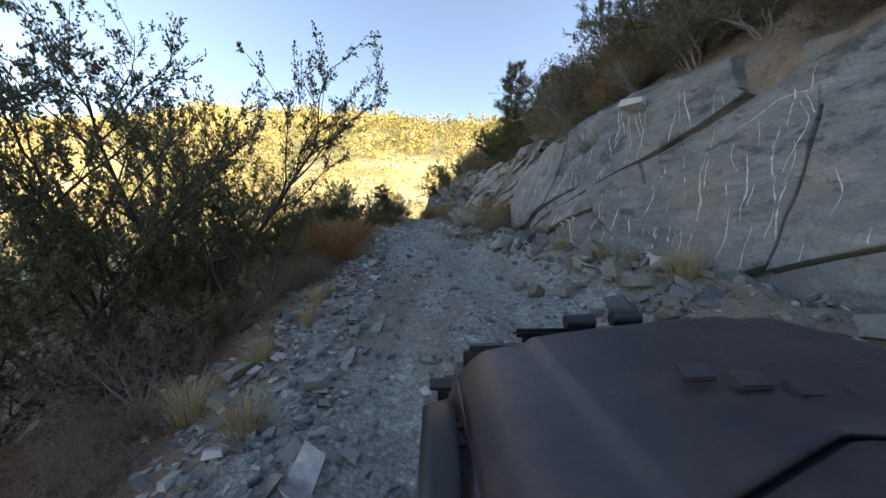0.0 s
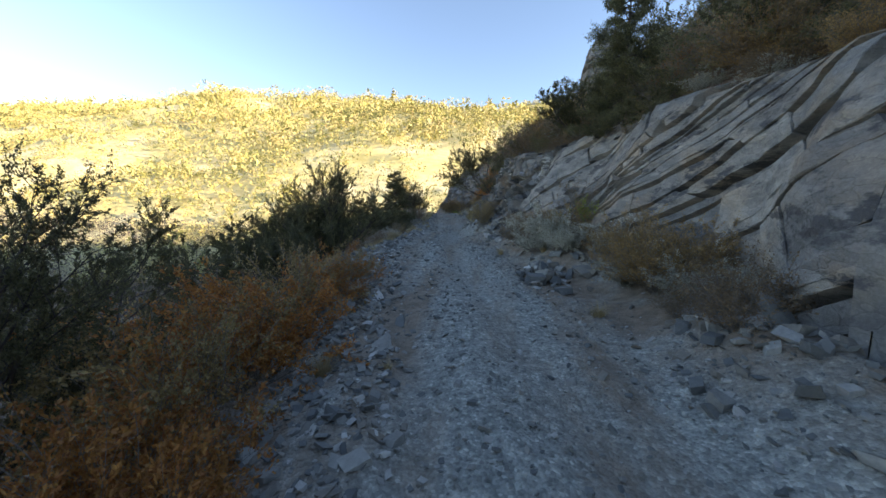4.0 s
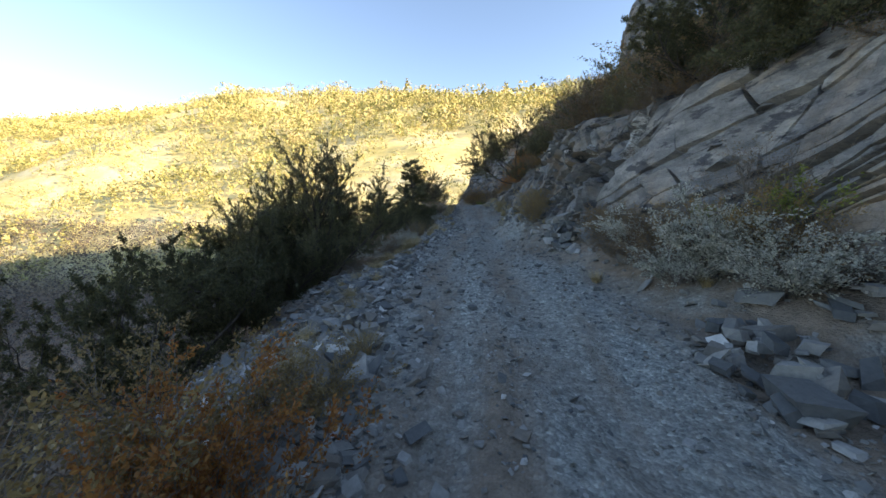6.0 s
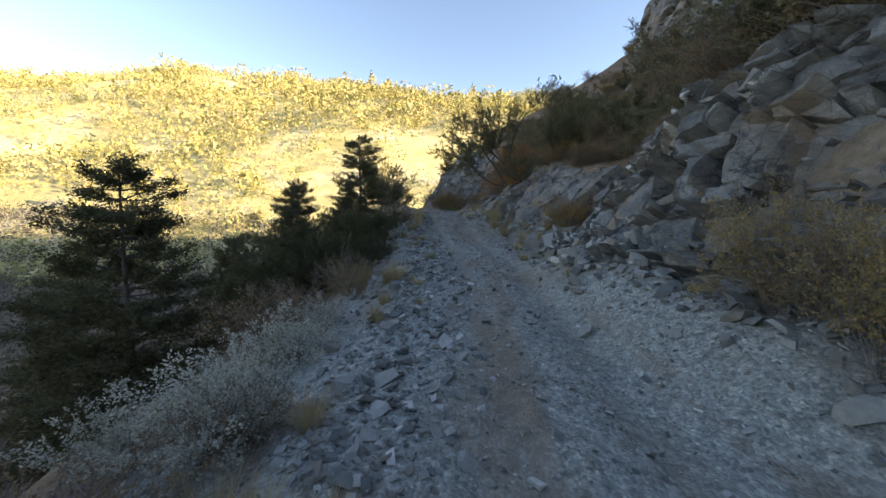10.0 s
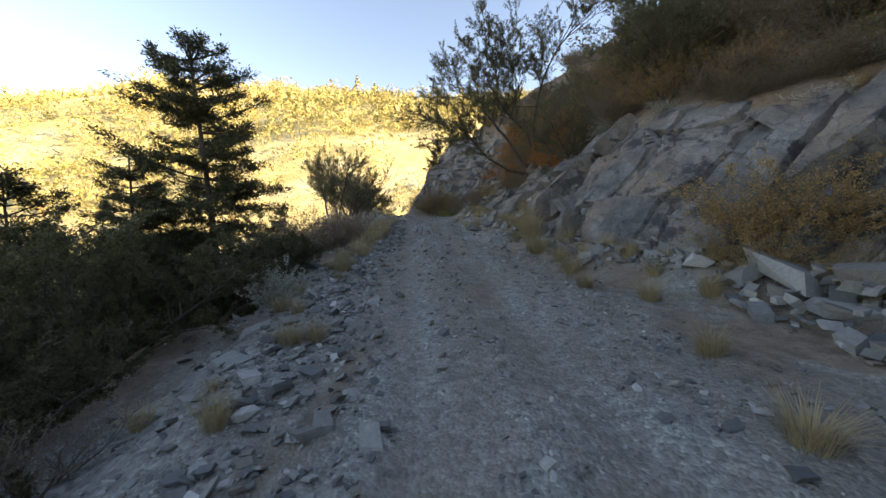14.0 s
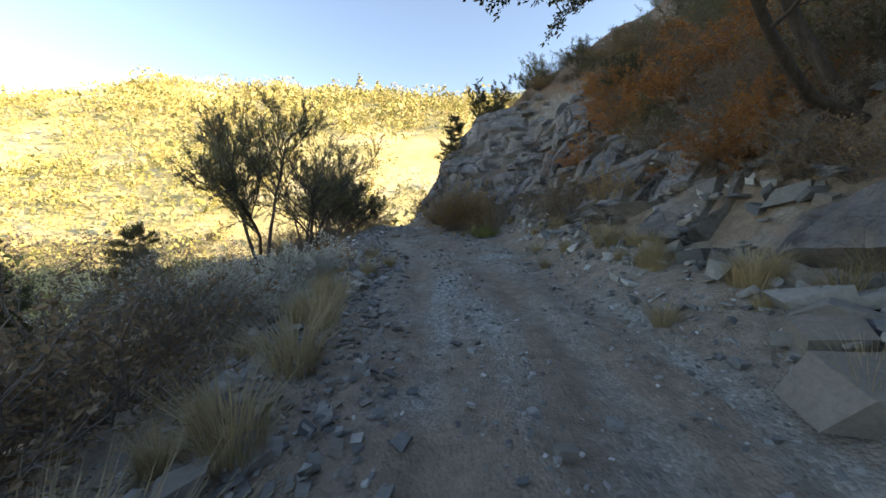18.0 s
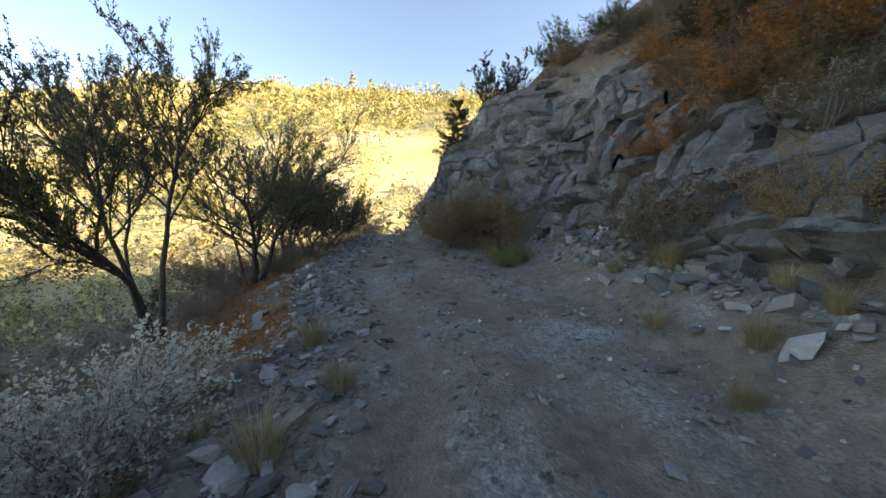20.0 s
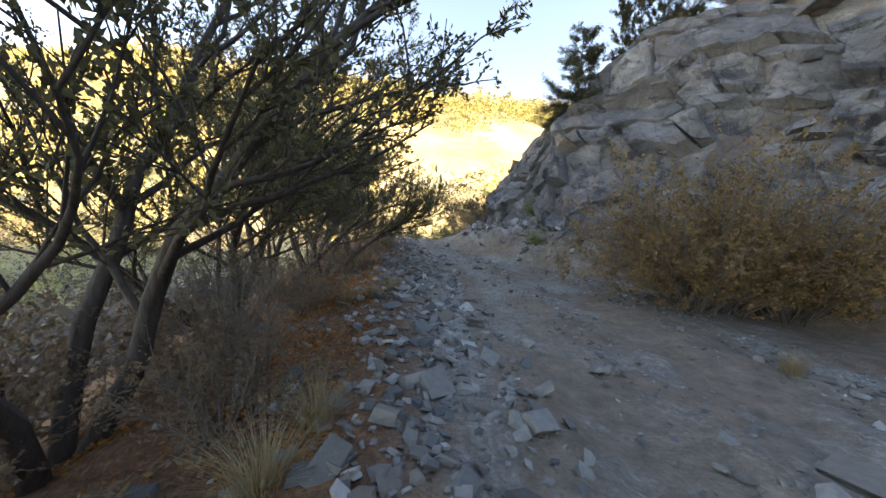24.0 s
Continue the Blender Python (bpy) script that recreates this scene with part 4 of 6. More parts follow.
# trees and bushes below the track, from the start of the drive onwards
for key, x, y, h, w in (
        ("mahogany_d", -4.3, 7.3, 7.4, 0.85), ("mahogany_d", -5.0, 4.3, 7.0, 0.8), ("mahogany_b", -4.5, 10.9, 3.9, 0.85), ("mahogany_b", -6.6, 9.2, 6.0, 0.95),
        ("mahogany_d", -6.3, 4.2, 5.6, 1.0), ("juniper_b", -2.6, 4.9, 1.5, 1.0), ("brown_a", -2.0, 6.9, 1.0, 1.1), ("brown_a", -2.4, 2.2, 1.1, 1.0),
        ("mahogany_c", -6.4, 11.4, 4.6, 0.9), ("mahogany_b", -9.4, 15.6, 4.8, 1.0),
        ("oak_a", -1.75, 9.6, 1.2, 0.8), ("oak_a", -2.3, 10.2, 1.5, 0.9), ("oak_b", -2.7, 11.2, 1.6, 1.0), ("oak_a", -3.1, 12.6, 1.9, 1.0), ("oak_b", -3.0, 13.9, 1.7, 1.0),
        ("oak_a", -2.75, 14.8, 1.3, 0.9), ("oak_b", -3.5, 15.4, 1.5, 1.0), ("oak_a", -4.1, 13.6, 2.0, 1.0), ("oak_b", -4.3, 11.2, 1.9, 1.0), ("brown_a", -4.9, 14.9, 1.6, 1.1), ("oak_b", -2.6, 16.0, 0.8, 1.0),
        ("juniper_a", -6.9, 18.3, 3.4, 0.95), ("juniper_b", -6.9, 20.4, 3.0, 0.85), ("mahogany_a", -7.4, 22.2, 3.8, 0.95), ("mahogany_b", -8.0, 24.2, 4.6, 0.8), ("mahogany_a", -6.25, 23.7, 5.1, 0.85), ("brown_b", -5.2, 23.6, 0.6, 1.4), ("brown_b", -5.4, 24.8, 0.7, 1.4), ("brown_b", -4.9, 22.6, 0.5, 1.4), ("bare_a", -5.9, 24.0, 0.9, 1.5), ("juniper_b", -7.3, 21.5, 3.4, 1.0),
        ("mahogany_b", -7.0, 24.0, 3.8, 0.9), ("juniper_a", -7.6, 24.5, 3.6, 1.0), ("brown_b", -5.0, 26.2, 0.9, 1.2), ("brown_b", -4.6, 27.6, 0.7, 1.2),
        ("sage_a", -4.9, 27.4, 0.8, 1.1), ("sage_a", -5.3, 28.4, 0.9, 1.2), ("sage_a", -4.9, 29.3, 0.8, 1.1), ("sage_a", -5.8, 29.4, 0.9, 1.2), ("sage_a", -6.3, 28.2, 0.9, 1.2), ("sage_a", -5.0, 30.5, 0.6, 1.0),
        ("fir_b", -9.3, 31.5, 5.6, 1.0), ("fir_b", -12.0, 33.0, 5.6, 0.9), ("brown_a", -6.3, 31.3, 1.3, 1.2), ("oak_b", -4.9, 32.3, 1.1, 0.8), ("bare_a", -5.2, 33.2, 1.4, 0.9), ("brown_b", -6.9, 33.6, 1.4, 1.3),
        ("brown_b", -5.7, 34.9, 1.2, 1.2), ("bare_a", -5.1, 34.6, 0.6, 1.6), ("juniper_a", -7.7, 36.0, 2.8, 1.1), ("juniper_b", -6.0, 37.9, 1.7, 1.0), ("juniper_a", -9.6, 37.6, 3.2, 1.1), ("fir_a", -8.7, 37.9, 4.6, 0.9), ("fir_b", -11.9, 39.2, 5.0, 0.9), ("fir_b", -11.4, 43.6, 6.2, 0.9),
        ("fir_a", -7.75, 44.6, 6.3, 1.15), ("fir_a", -8.3, 43.0, 4.2, 1.0), ("juniper_a", -7.0, 40.9, 2.6, 1.2), ("juniper_b", -6.6, 39.1, 2.0, 1.0), ("juniper_a", -7.4, 43.0, 2.6, 1.2), ("juniper_b", -6.7, 45.4, 1.6, 1.1),
        ("juniper_b", -7.6, 47.0, 1.8, 1.0), ("juniper_a", -8.8, 39.9, 2.5, 1.1), ("sage_a", -5.5, 42.6, 0.9, 0.9), ("juniper_b", -6.6, 36.4, 2.3, 1.1), ("bare_a", -5.3, 38.6, 0.9, 1.3),
        ("brown_a", -7.3, 49.2, 2.0, 1.2), ("brown_b", -7.7, 51.0, 2.2, 1.2), ("brown_a", -8.9, 50.3, 2.6, 1.2), ("brown_b", -7.0, 52.6, 1.9, 1.1), ("bare_a", -7.3, 54.0, 2.0, 1.0), ("brown_a", -9.0, 53.0, 2.4, 1.2),
        ("brown_b", -6.4, 50.2, 1.2, 1.1), ("fir_b", -13.0, 56.2, 4.6, 0.8), ("fir_b", -13.4, 60.0, 4.8, 0.8), ("sage_a", -6.4, 56.3, 0.9, 1.0), ("sage_a", -6.9, 57.0, 1.2, 1.1), ("sage_a", -7.0, 55.5, 1.2, 1.1), ("sage_a", -7.6, 54.8, 1.2, 1.3), ("sage_a", -8.2, 55.4, 1.4, 1.3), ("bare_a", -6.6, 53.6, 1.2, 1.0), ("sage_a", -6.6, 37.9, 0.8, 1.2),
        ("sage_a", -7.7, 56.2, 1.3, 1.1), ("sage_a", -6.2, 54.4, 0.8, 1.0), ("brown_b", -8.3, 57.6, 1.4, 1.2), ("mahogany_e", -10.1, 61.3, 7.4, 0.7), ("bare_a", -8.4, 60.4, 0.8, 1.1),
        ("mahogany_g", -10.3, 67.4, 5.6, 0.95), ("mahogany_g", -10.5, 69.3, 5.6, 0.95), ("mahogany_a", -11.4, 73.4, 5.6, 0.9), ("mahogany_e", -10.1, 71.0, 4.8, 0.9), ("mahogany_d", -10.6, 75.6, 4.6, 0.8),
        ("bare_a", -8.9, 65.6, 1.6, 0.9), ("bare_a", -9.4, 63.2, 1.1, 1.1), ("brown_b", -9.9, 62.4, 0.8, 1.2), ("brown_b", -8.7, 64.9, 0.9, 1.1), ("bare_a", -9.8, 61.6, 0.9, 1.3), ("bare_a", -10.3, 63.7, 1.8, 1.1), ("brown_a", -10.7, 64.8, 1.8, 1.2), ("bare_a", -9.5, 66.3, 1.8, 0.9), ("brown_a", -9.6, 65.6, 1.0, 1.1), ("brown_b", -9.2, 67.6, 1.2, 1.0), ("brown_b", -9.3, 70.4, 1.2, 1.0), ("juniper_a", -12.0, 81.5, 4.0, 1.0), ("brown_b", -9.0, 73.0, 1.0, 1.0), ("oak_b", -6.0, 88.0, 3.0, 1.0), ("oak_b", -4.8, 91.0, 3.6, 1.0), ("scrub_a", -6.3, 95.0, 3.4, 1.0), ("oak_b", -12.2, 90.0, 3.6, 1.0), ("scrub_a", -12.6, 95.0, 4.2, 1.0), ("oak_b", -9.6, 106.0, 4.6, 1.0), ("scrub_a", -7.0, 110.0, 5.0, 1.0), ("fir_b", -11.2, 113.0, 6.5, 1.0), ("lime_a", -8.2, 101.0, 3.0, 1.2),
        ("brown_a", -2.2, 5.4, 1.0, 1.3), ("brown_b", -1.0, 2.3, 0.45, 1.3), ("brown_b", -1.4, 3.1, 0.55, 1.3), ("bare_a", -1.5, 2.4, 0.7, 1.2), ("brown_b", -1.8, 4.4, 0.6, 1.3), ("brown_b", -1.5, 7.4, 0.7, 1.3), ("brown_b", -3.0, 4.4, 1.1, 1.4), ("brown_a", -3.4, 2.6, 1.2, 1.4), ("brown_b", -2.0, 8.4, 0.9, 1.3), ("brown_b", -1.3, 1.6, 0.5, 1.3), ("bare_a", -2.1, 3.9, 1.2, 1.1), ("brown_a", -4.2, 5.4, 1.4, 1.4)):
    plant(key, x, y, h, w)

plant("mahogany_f", 2.2, 54.2, 8.2, 1.05, 0.4, None, -0.68)
plant("mahogany_g", -10.0, 65.0, 7.1, 0.88, 0.4)
plant("mahogany_b", 5.0, 48.6, 4.6, 1.0, 2.0, None, -0.1)
plant("mahogany_a", 7.6, 54.5, 4.4, 1.1)

# foot of the rock and the hillside above it
for key, x, y, h, w in (
        ("sage_a", 3.2, 15.6, 0.8, 1.2), ("sage_a", 3.7, 17.4, 1.2, 1.2), ("brown_b", 3.2, 18.4, 1.1, 1.2), ("sage_a", 3.9, 16.3, 0.9, 1.2), ("bare_a", 3.4, 19.8, 1.7, 1.1), ("brown_b", 2.7, 20.8, 1.1, 1.2), ("sage_a", 2.9, 19.0, 1.0, 1.3), ("brown_a", 2.1, 22.4, 1.1, 1.0), ("brown_b", 3.6, 14.6, 0.6, 1.3), ("brown_b", 2.9, 13.4, 0.5, 1.3), ("brown_b", 3.5, 8.4, 0.5, 1.2), ("brown_b", 3.2, 10.4, 0.5, 1.2), ("brown_b", 2.9, 12.4, 0.7, 1.2), ("sage_a", 2.5, 19.2, 1.3, 1.0), ("sage_a", 2.6, 18.0, 0.9, 1.1), ("bare_a", 2.2, 20.2, 1.3, 0.9),
        ("lime_a", 3.5, 19.0, 0.9, 1.0), ("lime_a", 3.1, 20.3, 0.7, 1.0), ("brown_a", 1.9, 23.2, 1.0, 0.9), ("oak_b", 0.65, 27.3, 1.6, 0.8), ("brown_a", 0.9, 28.1, 1.3, 0.8), ("oak_b", 1.2, 28.9, 1.6, 0.9),
        ("bare_a", 1.3, 29.2, 1.7, 0.8), ("tan_a", 3.1, 42.3, 1.5, 1.3), ("tan_a", 3.6, 41.9, 1.3, 1.2), ("tan_a", 2.8, 41.9, 1.1, 1.2), ("brown_a", -2.4, 64.0, 1.0, 1.1), ("brown_a", -0.1, 60.8, 1.8, 0.9), ("brown_a", 0.5, 59.9, 1.8, 0.9),
        ("tan_a", 0.9, 58.6, 1.3, 1.0), ("tan_a", -3.3, 68.2, 2.6, 1.0), ("tan_a", -2.5, 68.5, 2.8, 1.0), ("tan_a", -1.6, 68.2, 2.2, 1.0), ("oak_b", -2.9, 68.8, 1.9, 1.0), ("bare_a", -1.3, 66.1, 2.0, 0.9), ("lime_a", -2.2, 63.4, 0.65, 1.1), ("lime_a", -1.7, 64.1, 0.5, 1.1),
        ("fir_b", 4.9, 20.6, 5.8, 0.75), ("mahogany_b", 5.9, 8.2, 3.2, 1.0), ("mahogany_c", 2.5, 49.6, 3.0, 1.1), ("mahogany_a", 4.0, 46.9, 3.4, 1.1), ("juniper_a", 5.4, 36.4, 2.0, 1.0),
        ("mahogany_c", 4.9, 46.6, 2.6, 1.0), ("juniper_b", 3.6, 31.0, 2.0, 1.1), ("oak_a", 1.5, 55.6, 1.4, 1.1), ("oak_a", 3.6, 61.3, 2.3, 1.2), ("oak_a", 5.2, 60.6, 2.4, 1.2), ("oak_a", 2.6, 61.8, 1.4, 1.3), ("oak_a", 5.6, 52.6, 1.3, 1.4), ("oak_a", 6.4, 52.0, 1.4, 1.4), ("oak_b", 7.0, 52.6, 1.4, 1.4), ("oak_a", 6.6, 51.2, 1.2, 1.4), ("oak_a", 4.8, 56.5, 1.6, 1.2),
        ("oak_a", 3.4, 53.5, 1.2, 1.2), ("juniper_a", -0.7, 75.4, 3.4, 1.1), ("fir_b", -2.9, 75.4, 4.2, 0.95), ("juniper_b", 2.6, 75.0, 2.0, 1.0), ("bare_a", 0.4, 75.4, 3.0, 0.6), ("lime_a", -4.2, 74.6, 0.7, 1.0), ("brown_a", -5.4, 79.5, 1.6, 1.2),
        ("lime_a", -4.6, 72.6, 0.45, 1.1), ("juniper_b", -4.8, 82.5, 2.2, 1.0)):
    plant(key, x, y, h, w)

slope = random.Random(11)
for n in range(290):
    y = slope.uniform(-6, 74)
    off = slope.choice((0.7, 0.9, 1.3, 2.0, 3.0, 4.2, 6.0, 8.0, 11.0)) + slope.uniform(-0.3, 0.8)
    x = float(ROAD_X(y) + TOP_U(y)) + off
    if 48.5 < y < 54.5 and off < 1.6 or y > 66 and off < 1.5:
        continue
    key = slope.choice(("brown_a", "scrub_a", "tan_a", "brown_b", "juniper_b", "oak_a", "scrub_a", "tan_a", "brown_a", "bare_a", "brown_a"))
    if key == "oak_a" and y < 50 and slope.random() < 0.75:
        key = "brown_a"
    h = {"brown_a": 1.3, "scrub_a": 1.6, "brown_b": 1.0, "juniper_b": 1.9, "oak_a": 1.2, "tan_a": 0.9, "bare_a": 1.7}[key] * slope.uniform(0.9, 1.7)
    plant(key, x, y, h, slope.uniform(1.0, 1.35))
for n in range(46):
    y = slope.uniform(-4, 90)
    x = float(ROAD_X(y)) - slope.uniform(8, 26)
    key = slope.choice(("brown_a", "brown_b", "juniper_a", "scrub_a", "brown_a", "mahogany_c"))
    plant(key, x, y, SIZES[key] * slope.uniform(0.8, 1.3), 1.2)

for n in range(80):
    y = slope.uniform(28, 76)
    key = slope.choice(("scrub_a", "juniper_b", "brown_a", "scrub_a", "mahogany_c", "tan_a"))
    plant(key, float(ROAD_X(y) + TOP_U(y)) + slope.uniform(7, 24), y, SIZES[key] * slope.uniform(0.8, 1.3), 1.2)

# brush on the rubble at the foot of the bedded rock
for n in range(34):
    y = slope.uniform(12.5, 22.5)
    key = slope.choice(("sage_a", "brown_b", "tan_a", "bare_a", "brown_b", "sage_a"))
    plant(key, float(ROAD_X(y) + FOOT_U(y)) - slope.uniform(-0.4, 0.9), y, SIZES[key] * slope.uniform(0.55, 1.1) * (0.6 if key == "bare_a" else 1.0), slope.uniform(1.0, 1.4))

# brush hanging over the top of the rock
for n in range(150):
    y = slope.uniform(2, 66)
    key = slope.choice(("brown_a", "brown_b", "bare_a", "brown_b", "grass_a", "sage_a", "scrub_a"))
    x = float(ROAD_X(y) + TOP_U(y)) + slope.uniform(0.0, 1.5)
    plant(key, x, y, SIZES[key] * slope.uniform(0.5, 0.9), slope.uniform(1.1, 1.5))

for n in range(46):
    y = slope.uniform(50, 76)
    key = slope.choice(("brown_b", "brown_a", "tan_a", "bare_a", "oak_a", "brown_b", "sage_a"))
    off = slope.uniform(-0.9, 0.8) if y < 64 else slope.uniform(1.2, 4.5)
    plant(key, float(ROAD_X(y) + TOP_U(y)) + off, y, SIZES[key] * slope.uniform(0.5, 0.9), slope.uniform(1.1, 1.4))

for n in range(56):
    y = slope.uniform(57, 78)
    key = slope.choice(("brown_b", "brown_a", "tan_a", "bare_a", "brown_a", "scrub_a"))
    plant(key, float(ROAD_X(y) + TOP_U(y)) + slope.uniform(0.2, 6.0), y, SIZES[key] * slope.uniform(0.5, 0.9), slope.uniform(1.1, 1.5))

# dry grass along both edges
for key, x, y, h in (
        ("grass_a", 4.15, 4.4, 0.45), ("grass_a", 3.9, 5.3, 0.4), ("grass_a", 3.75, 6.0, 0.4), ("grass_a", 3.5, 7.0, 0.35), ("grass_a", -0.4, 4.4, 0.35), ("grass_a", -0.85, 3.0, 0.45), ("grass_b", -0.6, 3.6, 0.3), ("grass_b", -0.5, 5.6, 0.25),
        ("grass_a", 2.2, 21.9, 0.5), ("grass_a", 2.55, 21.3, 0.5), ("grass_a", 2.8, 20.7, 0.5), ("grass_a", 2.0, 22.5, 0.4), ("grass_b", 1.0, 20.3, 0.3), ("grass_a", -3.7, 17.8, 0.35), ("grass_a", -3.6, 19.2, 0.3), ("grass_b", -3.3, 18.6, 0.3),
        ("grass_a", -3.3, 16.8, 0.4), ("grass_a", -3.9, 25.3, 0.5), ("grass_a", -4.1, 26.4, 0.5), ("grass_a", -4.0, 27.5, 0.4), ("grass_a", -4.1, 33.4, 0.6), ("grass_a", -4.4, 34.0, 0.45), ("grass_b", -4.4, 35.4, 0.35), ("grass_b", -4.0, 31.2, 0.35),
        ("grass_a", 0.1, 46.2, 0.9), ("grass_a", 0.0, 45.0, 0.6), ("grass_a", 0.3, 43.6, 0.5), ("grass_a", 0.45, 47.4, 0.8), ("grass_b", 0.2, 42.6, 0.4), ("grass_b", 0.5, 40.0, 0.4), ("grass_a", 0.9, 41.8, 0.5), ("grass_a", -4.1, 38.8, 0.35),
        ("grass_b", -3.9, 40.3, 0.35), ("grass_a", -4.7, 44.2, 0.5), ("grass_a", -4.6, 45.9, 0.6), ("grass_a", -4.8, 47.6, 0.6), ("grass_a", -4.85, 50.1, 0.75), ("grass_a", -4.9, 49.4, 0.8), ("grass_a", -5.0, 51.3, 0.7), ("grass_a", -5.1, 52.4, 0.7),
        ("grass_a", -5.2, 53.4, 0.7), ("grass_a", -5.4, 54.5, 0.6), ("grass_a", 0.5, 52.6, 0.6), ("grass_a", 0.9, 50.4, 0.7), ("grass_a", 1.0, 49.6, 0.8), ("grass_a", 0.8, 48.8, 0.8), ("grass_a", -0.9, 57.4, 0.45), ("grass_a", -0.5, 56.4, 0.5),
        ("grass_a", -0.1, 55.3, 0.5), ("grass_b", -1.3, 58.4, 0.35), ("grass_a", 0.2, 54.4, 0.5), ("grass_b", -1.2, 53.2, 0.35), ("grass_b", -5.0, 57.3, 0.4), ("grass_a", -5.3, 56.4, 0.5), ("grass_a", -5.6, 58.3, 0.5), ("grass_b", -3.3, 64.9, 0.3),
        ("grass_a", -3.9, 65.9, 0.3), ("grass_b", -2.9, 64.6, 0.3), ("grass_b", -3.6, 68.4, 0.3), ("grass_b", 2.0, 14.0, 0.3), ("grass_b", -1.0, 12.0, 0.15), ("grass_b", -4.6, 41.5, 0.3), ("grass_b", 0.0, 38.5, 0.4), ("grass_b", -0.2, 36.4, 0.4), ("grass_b", 0.1, 34.6, 0.35)):
    plant(key, x, y, h, turns.uniform(1.0, 1.5))

edge = random.Random(14)
for n in range(64):
    y = edge.uniform(38.5, 60)
    x = float(ROAD_X(y) + FOOT_U(y)) - abs(edge.gauss(0.1, 0.45))
    plant("grass_a", x, y, edge.uniform(0.22, 0.55), edge.uniform(1.0, 1.4))
for n in range(18):
    y = edge.uniform(44, 58)
    plant("grass_a", float(ROAD_X(y) - EDGE(y)) + edge.gauss(0.0, 0.3), y, edge.uniform(0.2, 0.5), edge.uniform(0.9, 1.3))
for n in range(24):
    y = edge.uniform(21, 27)
    plant(edge.choice(("grass_a", "grass_b")), float(ROAD_X(y) - EDGE(y)) - edge.uniform(-0.2, 1.4), y, edge.uniform(0.2, 0.42), edge.uniform(1.1, 1.6))
for n in range(86):
    y = edge.uniform(0.5, 68)
    if edge.random() < 0.6:
        x = float(ROAD_X(y) - EDGE(y)) + edge.gauss(-0.1, 0.35)
    else:
        x = float(ROAD_X(y) + FOOT_U(y)) - abs(edge.gauss(0.15, 0.4))
    plant(edge.choice(("grass_a", "grass_b", "grass_b")), x, y, edge.uniform(0.16, 0.4), edge.uniform(1.0, 1.6))
for n in range(46):
    y = edge.uniform(49, 68)
    x = float(ROAD_X(y) + TOP_U(y)) + edge.uniform(0.2, 9)
    key = edge.choice(("brown_a", "tan_a", "oak_a", "brown_b", "oak_b", "brown_a"))
    plant(key, x, y, SIZES[key] * edge.uniform(0.7, 1.2), 1.2)


# woods and scrub on the far side of the valley
def build_far_woods():
    rng = np.random.default_rng(21)
    n = 12000
    x = rng.uniform(-900, 500, n * 4)
    y = 118 + 880 * rng.uniform(0, 1, n * 4) ** 1.35
    keep = (np.abs(np.arctan2(x + 4, y - 30)) < 1.2) & (fractal(x * 0.02, y * 0.02, 4.0) + 0.4 * rng.normal(size=n * 4) > -0.3) & (-0.05 * (x + 4) + y - 40 > 84)
    x, y = x[keep][:n], y[keep][:n]
    z = ground_z(x, y)
    n = len(x)
    h = rng.uniform(4.5, 12.5, n) * (1 + (rng.uniform(size=n) < 0.12) * 0.7) * (1 - 0.5 * ease(y, 480, 800)) * (0.6 + 0.6 * ease(y, 130, 420))
    slim = np.where(rng.uniform(size=n) < 0.16, 0.32, 0.75)
    per = 58
    t = rng.uniform(0.02, 1, (n, per))
    a = rng.uniform(0, 2 * np.pi, (n, per))
    shape = np.where(slim[:, None] < 0.4, (1 - t) ** 0.8, np.sqrt(np.clip(1 - (2 * t - 0.9) ** 2, 0.05, 1)))
    r = shape * slim[:, None] * h[:, None] * rng.uniform(0.6, 1.0, (n, per))
    c = np.stack([x[:, None] + np.cos(a) * r, y[:, None] + np.sin(a) * r, z[:, None] + t * h[:, None]], -1).reshape(-1, 3)
    s = (h[:, None] * rng.uniform(0.06, 0.15, (n, per))).reshape(-1, 1, 1)
    corner = rng.normal(size=(len(c), 3, 3))
    v = c[:, None] + unit(corner) * s
    me = fast_mesh("far_woods", v.reshape(-1, 3), np.arange(len(c) * 3).reshape(-1, 3), FARLEAF)
    return tagged(new("far_woods", me), "sunlit scrub and conifers covering the far hillside", "woods", kind="stuff")


for n in range(60):
    y = slope.uniform(86, 165)
    x = float(ROAD_X(min(y, 110))) + slope.uniform(-75, 45)
    if abs(x - float(ROAD_X(y))) < 2.5 and y < 105:
        continue
    key = slope.choice(("mahogany_c", "juniper_a", "scrub_a", "oak_b", "mahogany_a", "scrub_a", "fir_b"))
    plant(key, x, y, SIZES[key] * slope.uniform(0.8, 1.4), 1.1)


